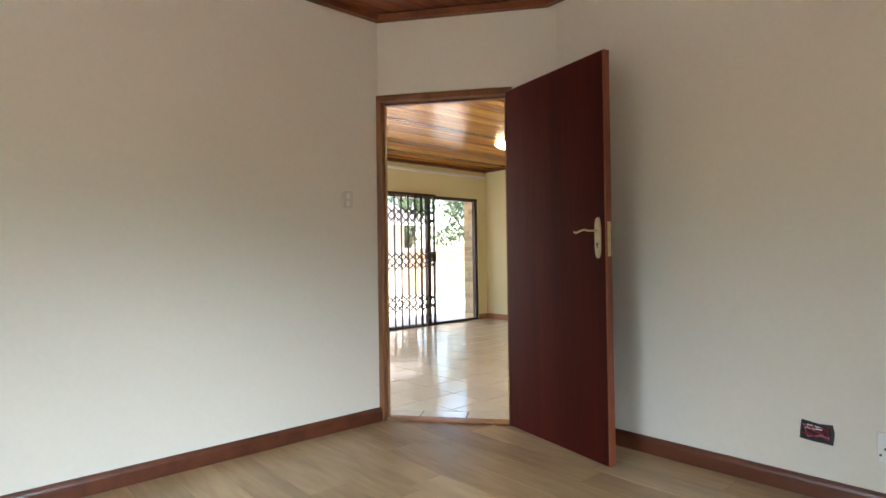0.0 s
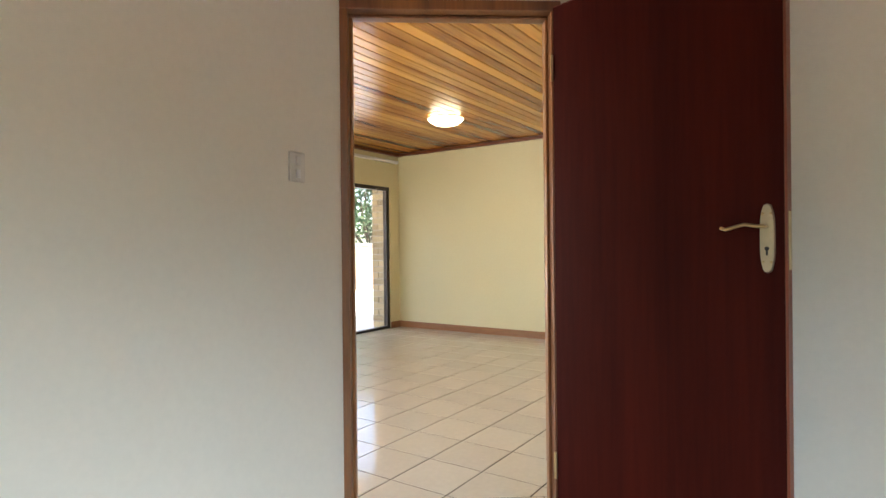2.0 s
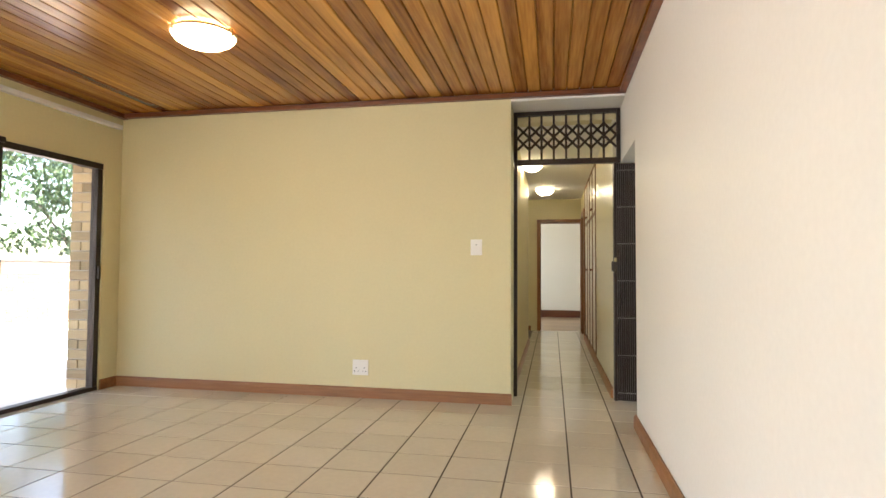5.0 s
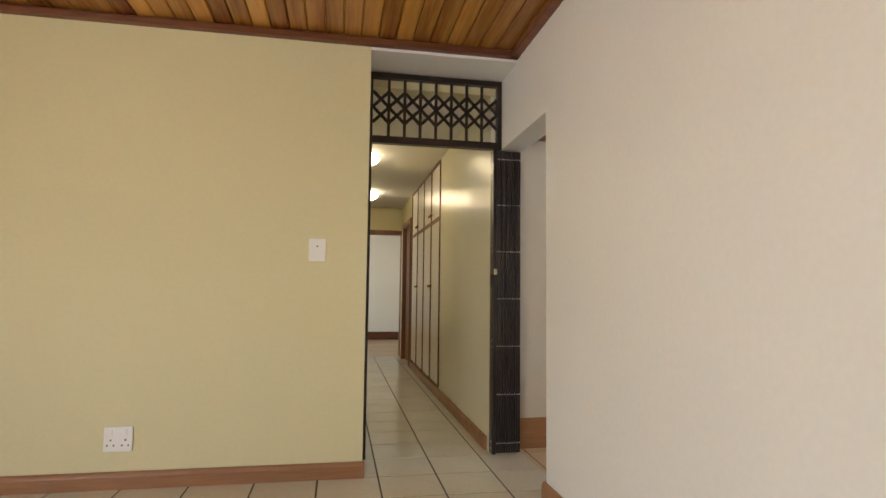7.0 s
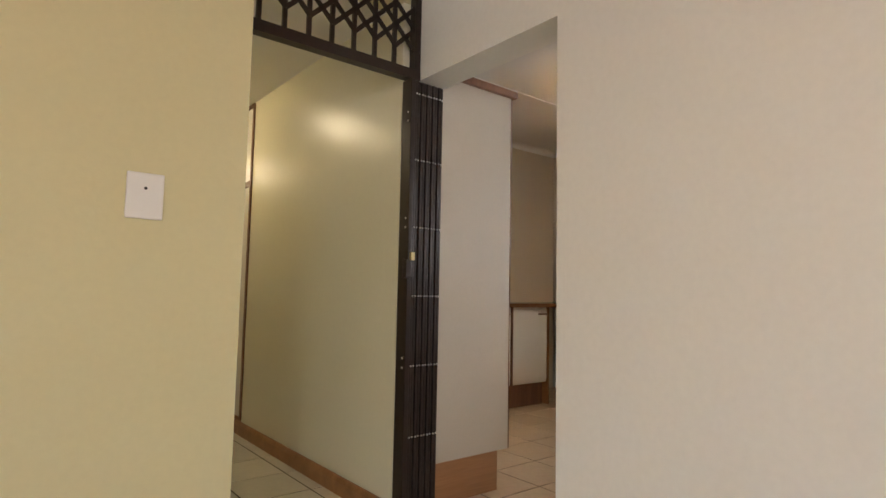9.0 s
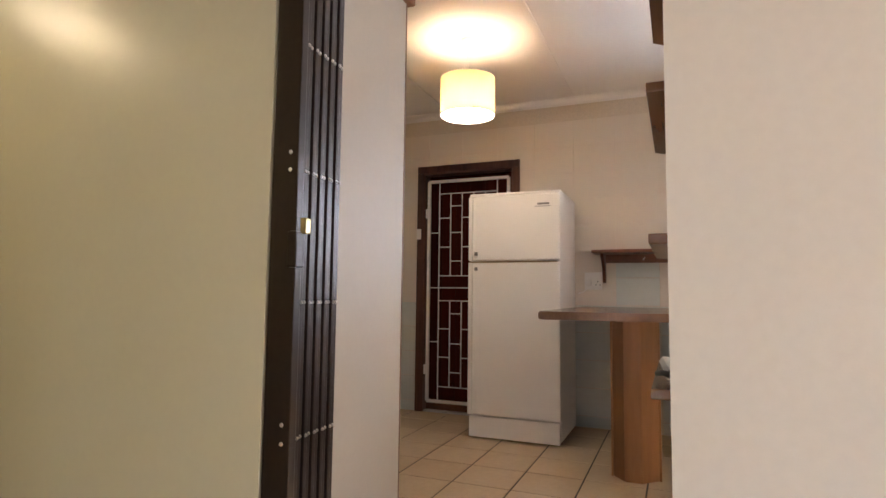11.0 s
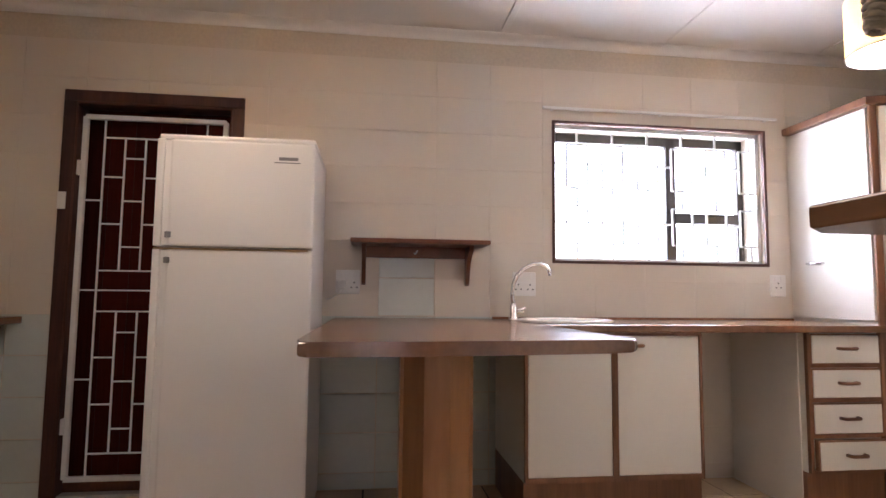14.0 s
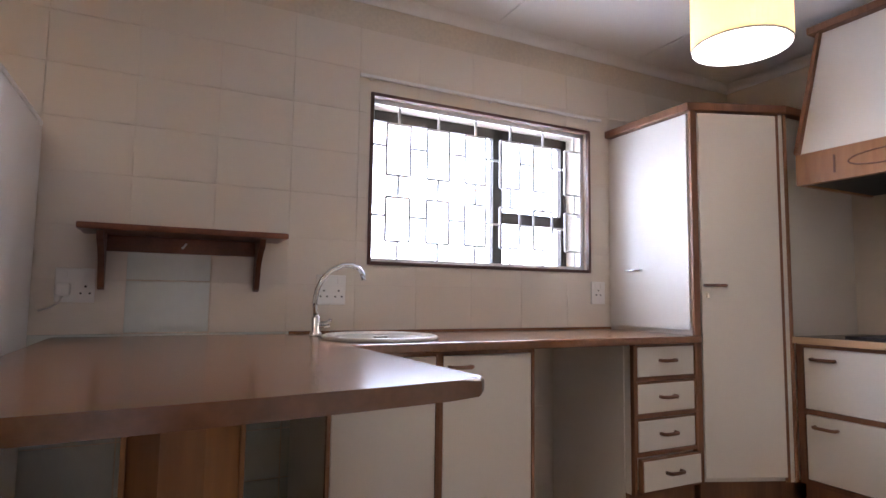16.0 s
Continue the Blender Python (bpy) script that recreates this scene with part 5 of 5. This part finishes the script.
def shelf_unit():
    """Dark wooden panel beside the opening, with open corner shelves."""
    t = thing("corner_shelf_unit", (0, 0, 0), "dark stained wooden panel with open shelves beside the kitchen opening", "shelf unit")
    part("side_panel", boxm(0.172, -0.63, 0.0, 0.755, -0.60, 2.3, 0.003), M["dark_wood"], t)
    part("back_panel", boxm(0.172, -0.60, 0.0, 0.186, -0.472, 2.3, 0.002), M["dark_wood"], t)
    for z, xe in ((0.795, 0.745), (1.12, 0.73), (1.45, 0.785), (1.80, 0.785)):
        pts = [(0.187, -0.599), (xe, -0.599), (xe, -0.47), (xe - 0.035, -0.43), (0.187, -0.43)]
        part("shelf", prism(bmesh.new(), pts, z - 0.022, z, 0.003), M["oak_top"], t)
    p = thing("paper_sheet", (0.535, -0.515, 0.7955), "white sheets of paper lying on the low shelf", "paper", turn=4)
    for i in range(4):
        part("paper_pad", boxm(-0.2 + 0.004 * i, -0.075, 0.0035 * i, 0.2 + 0.003 * (i % 2), 0.07 - 0.003 * i, 0.0035 * i + 0.0033, 0.0008), M["paper"], p)
    k = thing("work_gloves", (0.25, -0.515, 0.7955), "crumpled black gloves lying beside the paper", "gloves")
    rng = random.Random(4)
    for i in range(2):
        bm = bmesh.new()
        bmesh.ops.create_icosphere(bm, subdivisions=3, radius=1.0)
        for v in bm.verts:
            s = 1 + 0.25 * noise.noise(v.co * 2.3 + Vector((i * 5, 0, 0)))
            v.co = Vector((v.co.x * 0.075 * s, v.co.y * 0.042 * s, max(0, 0.014 + v.co.z * 0.017 * s)))
        for f in range(4):
            tube(bm, [(0.05, -0.03 + f * 0.018, 0.012), (0.09 + 0.01 * rng.random(), -0.036 + f * 0.022, 0.016), (0.125 + 0.012 * rng.random(), -0.034 + f * 0.022, 0.009)], 0.0085, 8)
        bmesh.ops.transform(bm, verts=bm.verts, matrix=pose(-0.02 * i, 0.02 * i - 0.01, 0.009 * i, 0, 0, 24 * i) @ Matrix.Scale(0.78, 4))
        part("glove", bm, M["black"], k, smooth=True)
    c = thing("telephone_cord", (0.745, -0.575, 1.585), "beige coiled telephone cord hanging in a loop", "cord")
    pts = []
    for i in range(220):
        u = i / 219
        a = u * 2 * math.pi
        base = Vector((-0.012 + 0.024 * u, 0.012 * math.sin(a * 0.5), -0.26 * math.sin(math.pi * u) ** 0.7))
        w = u * 2 * math.pi * 30
        pts.append(base + Vector((math.cos(w), math.sin(w), 0.3 * math.sin(w))) * 0.0085)
    part("coil", tube(bmesh.new(), pts, 0.0035, 6), M["cord"], c, smooth=True)
    # made-up box where only shadow lies under the shelf; the cord has no receiver
    part("shadow_box", boxm(-0.03, -0.026, -0.015, 0.03, 0.03, 0.16, 0.012), M["cord"], c)


shelf_unit()


# ---- garden seen through the sliding door ----
def tree(p, h, spread, seed, leaves):
    rng = random.Random(seed)
    t = thing("tree", p, "leafy green garden tree behind the brick wall", "tree", "garden trees")
    bm = bmesh.new()
    for k in range(7):
        top = Vector((rng.uniform(-1, 1) * spread * 0.6, rng.uniform(-1, 1) * spread * 0.6, h * rng.uniform(0.55, 0.95)))
        pts = [Vector((0, 0, 0)), Vector((0, 0, h * 0.25)), top * 0.6 + Vector((0, 0, h * 0.08)), top]
        for a, b, w in zip(pts, pts[1:], (0.16, 0.09, 0.045)):
            bar(bm, a, b, w)
    part("trunk", bm, M["bark"], t)
    vs, fs = [], []
    clumps = [Vector((rng.gauss(0, 0.45) * spread, rng.gauss(0, 0.45) * spread, h * rng.uniform(0.35, 1.0))) for _ in range(46)]
    for _ in range(leaves):
        c = rng.choice(clumps) + Vector((rng.gauss(0, 0.26), rng.gauss(0, 0.26), rng.gauss(0, 0.22)))
        q = Euler((rng.uniform(0, 6.3), rng.uniform(0, 6.3), rng.uniform(0, 6.3))).to_matrix()
        s = rng.uniform(0.05, 0.11)
        n0 = len(vs)
        vs += [c + q @ Vector(v) * s for v in ((-1, 0, 0), (0, -0.45, 0.1), (1, 0, 0), (0, 0.45, 0.1))]
        fs.append((n0, n0 + 1, n0 + 2, n0 + 3))
    me = bpy.data.meshes.new("crown")
    me.from_pydata(vs, [], fs)
    me.materials.append(M["leaf"])
    ob = new("crown", me)
    ob.parent = t
    tagged(ob, kind="stuff")


tree((-13.0, 5.2, -0.12), 4.6, 2.0, 3, 6000)
tree((-14.2, 1.8, -0.12), 4.0, 2.0, 5, 5000)
tree((-12.6, 8.6, -0.12), 4.3, 2.0, 8, 5000)


def garden_wall():
    t = thing("garden_wall", (-11.2, 0, -0.125), "face-brick boundary wall across the yard", "garden wall")
    part("core", boxm(-0.1, -12, 0, 0.095, 14, 1.35), M["mortar"], t)
    bm = bmesh.new()
    for r in range(15):
        for i in range(70):
            y = 1.0 + i * 0.232 + (r % 2) * 0.116 - 3
            box(bm, 0.09, y, 0.012 + r * 0.086, 0.11, y + 0.222, 0.012 + r * 0.086 + 0.076)
    ob = part("brick_face", bm, M["brick_far"], t)
    tagged(ob, kind="stuff")
    part("coping", boxm(-0.14, -12, 1.33, 0.14, 14, 1.40, 0.01), M["concrete"], t)


garden_wall()


def outbuilding():
    t = thing("outbuilding", (-10.2, -1.5, -0.125), "pale outbuilding with a grey tiled roof across the yard", "building")
    part("wall", wall_mesh("y", 0, 0.2, -5, 4.2, 0, 2.2, [(-1.5, 0.5, 0.0, 2.0), (1.4, 3.0, 0.8, 1.8)]), M["plaster_out"], t)
    part("wall", boxm(-3, 4.0, 0, 0, 4.2, 2.2), M["plaster_out"], t)
    part("garage_door", boxm(-0.06, -1.5, 0, -0.01, 0.5, 2.0), M["fascia"], t)
    w = part("window", boxm(0.02, 1.4, 0.8, 0.08, 3.0, 0.86, 0.004), M["alu"], t)
    part("pane", boxm(0.04, 1.4, 0.86, 0.05, 3.0, 1.8), M["glass"], w)
    bm = bmesh.new()
    for k in range(9):
        a, b = k / 9, (k + 1) / 9
        x0, x1, z0, z1 = 0.5 - 3.2 * a, 0.5 - 3.2 * b, 2.1 + 1.3 * a, 2.1 + 1.3 * b
        vs = [bm.verts.new(q) for q in ((x0, -5.4, z0 + 0.05), (x0, 4.6, z0 + 0.05), (x1, 4.6, z1 + 0.02), (x1, -5.4, z1 + 0.02))]
        bm.faces.new(vs)
        vs = [bm.verts.new(q) for q in ((x0, -5.4, z0 - 0.01), (x0, 4.6, z0 - 0.01), (x0, 4.6, z0 + 0.05), (x0, -5.4, z0 + 0.05))]
        bm.faces.new(vs)
    part("roof", bm, M["roof_tile"], t)
    part("gutter", boxm(0.48, -5.4, 1.98, 0.58, 4.6, 2.1, 0.01), M["white_steel"], t)


outbuilding()
_ver = thing("verandah", (0, 0, 0), "verandah roof with a red-brown beam outside the sliding door", "verandah")
part("ceiling_board", boxm(-6.1, -8.5, 2.3, -4.85, -0.1, 2.36), M["white_ceiling"], _ver)
part("beam", boxm(-6.2, -8.5, 2.12, -6.05, -0.1, 2.4, 0.006), M["fascia"], _ver)
for _y in (-6.4, -3.6):
    part("post", boxm(-6.18, _y - 0.06, -0.125, -6.07, _y + 0.06, 2.12, 0.006), M["fascia"], _ver)

# ---- pieces of walls and floors ----
bpy.context.view_layer.update()


def by_name(name):
    return bpy.data.objects[name]


def tile_mesh(name, sx, sy, sz, bevel, material):
    """A shallow slab with softened top edges, its corner at the origin."""
    bm = bmesh.new()
    b = bevel
    lo = [bm.verts.new(p) for p in ((0, 0, 0), (sx, 0, 0), (sx, sy, 0), (0, sy, 0))]
    mi = [bm.verts.new(p) for p in ((0, 0, sz - b), (sx, 0, sz - b), (sx, sy, sz - b), (0, sy, sz - b))]
    hi = [bm.verts.new(p) for p in ((b, b, sz), (sx - b, b, sz), (sx - b, sy - b, sz), (b, sy - b, sz))]
    bm.faces.new(hi)
    for i in range(4):
        j = (i + 1) % 4
        bm.faces.new((lo[i], lo[j], mi[j], mi[i]))
        bm.faces.new((mi[i], mi[j], hi[j], hi[i]))
    return mesh_of(name, bm, material)


def lay_floor(parent, name, x0, x1, y0, y1, ax, ay, step, gap, material, keep=None):
    cache = {}
    i0, j0 = math.floor((x0 - ax) / step), math.floor((y0 - ay) / step)
    i = i0
    while ax + i * step < x1:
        j = j0
        while ay + j * step < y1:
            a, b = max(x0, ax + i * step + gap / 2), min(x1, ax + (i + 1) * step - gap / 2)
            c, d = max(y0, ay + j * step + gap / 2), min(y1, ay + (j + 1) * step - gap / 2)
            cut = keep(a, b, c, d) if keep else None
            if b - a > 0.01 and d - c > 0.01 and cut:
                if len(cut) > 2:
                    bm = prism(bmesh.new(), cut, 0.0, 0.008)
                    ob = new(name, mesh_of(name, bm, material))
                    ob.location = (0, 0, -0.0078)
                    ob.parent = parent
            elif b - a > 0.01 and d - c > 0.01 and cut is None:
                key = (round(b - a, 3), round(d - c, 3))
                if key not in cache:
                    cache[key] = tile_mesh(name, b - a, d - c, 0.008, 0.0007, material)
                ob = new(name, cache[key])
                ob.location = (a, c, -0.008 + 0.0004 * random.random())
                ob.rotation_euler = (random.uniform(-1, 1) * 0.0006, random.uniform(-1, 1) * 0.0006, 0)
                ob.parent = parent
            j += 1
        i += 1


def lounge_cut(a, b, c, d):
    """None for a whole tile on the lounge's side of the corner door, else the outline that is left of it."""
    if b < -1.05:
        return None
    pts = [(a, c), (b, c), (b, d), (a, d)]
    side = [(x - DA[0]) * NX + (y - DA[1]) * NY - 0.258 for x, y in pts]
    if min(side) >= 0:
        return None
    out = []
    for k in range(4):
        p, q, s, e = pts[k], pts[(k + 1) % 4], side[k], side[(k + 1) % 4]
        if s >= 0:
            out.append(p)
        if (s >= 0) != (e >= 0):
            u = s / (s - e)
            out.append((p[0] + (q[0] - p[0]) * u, p[1] + (q[1] - p[1]) * u))
    return out or [0]


STEP = 0.32
lay_floor(by_name("floor_lounge"), "tile", XL, 0.14, -4.6, 0.34, -1.425, -0.005, STEP, 0.009, M["floor_tile"], lounge_cut)
lay_floor(by_name("floor_passage"), "tile", -0.89, 0.0, 0.34, 5.6, -1.425, 0.315, STEP, 0.009, M["floor_tile"])
lay_floor(by_name("floor_kitchen"), "tile", 0.14, 3.335, YK, 2.35, -1.425, -0.005, STEP, 0.009, M["floor_tile_kitchen"])

# border tiles under the corner door
_cut = M["floor_tile"]
for _u, _v in ((-0.08, 0.22), (0.225, 0.525), (0.53, 0.83), (0.835, 1.10)):
    ob = new("border_tile", tile_mesh("border_tile", _v - _u, 0.145, 0.008, 0.0015, _cut))
    ob.matrix_world = pose(DA[0], DA[1], -0.0075, 0, 0, DOOR_TURN) @ Matrix.Translation((_u, 0.105, 0))
    ob.parent = by_name("floor_lounge")
    ob.matrix_parent_inverse = Matrix.Identity(4)
_bm = bmesh.new()
for _i in range(10):
    for _j in range(10):
        box(_bm, XL + 0.003 + _i * STEP, -8.0 + _j * STEP, -0.008, XL + _i * STEP + STEP - 0.003, -8.0 + _j * STEP + STEP - 0.006, 0.0)
_rest = part("tile_field", _bm, M["floor_tile"], by_name("floor_lounge"))
tagged(_rest, kind="stuff")
structure("threshold_strip", boxm(-0.03, 0.0, -0.004, 0.75, 0.088, 0.006, 0.003), M["frame"], "brown timber threshold strip in the doorway", "threshold").matrix_world = pose(DA[0], DA[1], 0, 0, 0, DOOR_TURN) @ Matrix.Translation((0.06, 0.01, 0))

_cache = {}
for _j in range(28):
    _y = -9.15 + _j * 0.19
    _o = -0.93 - random.random() * 1.2
    while _o < 3.65:
        _a, _b = max(-0.93, _o), min(3.65, _o + 1.28)
        _d = min(_y + 0.1885, -3.992)
        if _b - _a > 0.02 and _d - _y > 0.02:
            lim = (_a - DA[0]) * NX + (_d - DA[1]) * NY
            if lim > 0:
                _a = _a + lim / 0.606
        if _b - _a > 0.02 and _d - _y > 0.02:
            _k = (round(_b - _a, 2), round(_d - _y, 3))
            if _k not in _cache:
                _cache[_k] = tile_mesh("plank", _k[0] - 0.001, _k[1], 0.009, 0.0008, M["laminate"])
            ob = new("plank", _cache[_k])
            ob.location = (_a, _y, -0.0085)
            ob.parent = by_name("floor_bedroom")
        _o += 1.28

# glazed tiles over the kitchen's window wall
_cache = {}
_n = 0
for _r in range(12):
    _z0, _z1 = max(0.0, 0.085 + (_r - 1) * 0.2075), min(HK - 0.06, 0.085 + _r * 0.2075) - 0.001
    for _c in range(20):
        _y0 = -3.476 + _c * 0.31
        _y1 = min(_y0 + 0.309, 2.35)
        if _y1 - _y0 < 0.02:
            continue
        pieces = [(_y0, _y1, _z0, _z1)]
        for h in E_HOLES:
            out = []
            for a, b, c, d in pieces:
                if b <= h[0] or a >= h[1] or d <= h[2] or c >= h[3]:
                    out.append((a, b, c, d))
                    continue
                if a < h[0]:
                    out.append((a, h[0], c, d))
                if b > h[1]:
                    out.append((h[1], b, c, d))
                a2, b2 = max(a, h[0]), min(b, h[1])
                if c < h[2]:
                    out.append((a2, b2, c, h[2]))
                if d > h[3]:
                    out.append((a2, b2, h[3], d))
            pieces = out
        for a, b, c, d in pieces:
            if b - a < 0.015 or d - c < 0.015:
                continue
            bare = (c < 0.86 and (a + b) / 2 > -1.6) or (c < 1.30 and -0.36 < (a + b) / 2 < -0.0)
            if bare:
                a, c = a + 0.004, c + 0.004
            k = (round(b - a, 3), round(d - c, 3), bare)
            if k not in _cache:
                _cache[k] = tile_mesh("tile", d - c, b - a, 0.006, 0.0012 if bare else 0.0006, M["bare_tile" if bare else "wall_tile"])
            ob = new("tile", _cache[k])
            ob.matrix_world = Matrix.Translation((3.336, b, c)) @ Matrix(((0, 0, -1, 0), (0, -1, 0, 0), (1, 0, 0, 0), (0, 0, 0, 1)))
            ob.rotation_mode = "QUATERNION"
            ob.parent = by_name("wall_kitchen_east")

# face brick in the reveal of the sliding door
_pier = structure("brick_reveal", boxm(-4.71, -0.188, -0.12, -4.485, -0.02, 2.4), M["mortar"], "yellow-brown face brick reveal beside the sliding door", "wall")
structure("outer_brickwork", boxm(-4.71, -0.02, -0.12, -4.442, 0.3, 2.4), M["mortar"], "outer skin of the garden wall", "wall")
_full, _half = (tile_mesh("brick", w, 0.075, 0.014, 0.003, M["brick"]) for w in (0.218, 0.104))
for _r in range(24):
    _z = 0.0 + _r * 0.0855
    for _x, _m in (((-4.708, _full),) if _r % 2 else ((-4.708, _half), (-4.594, _half))):
        ob = new("brick", _m)
        ob.matrix_world = Matrix.Translation((_x, -0.187 - 0.002 * random.random(), _z)) @ Matrix(((1, 0, 0, 0), (0, 0, -1, 0), (0, 1, 0, 0), (0, 0, 0, 1)))
        ob.parent = _pier
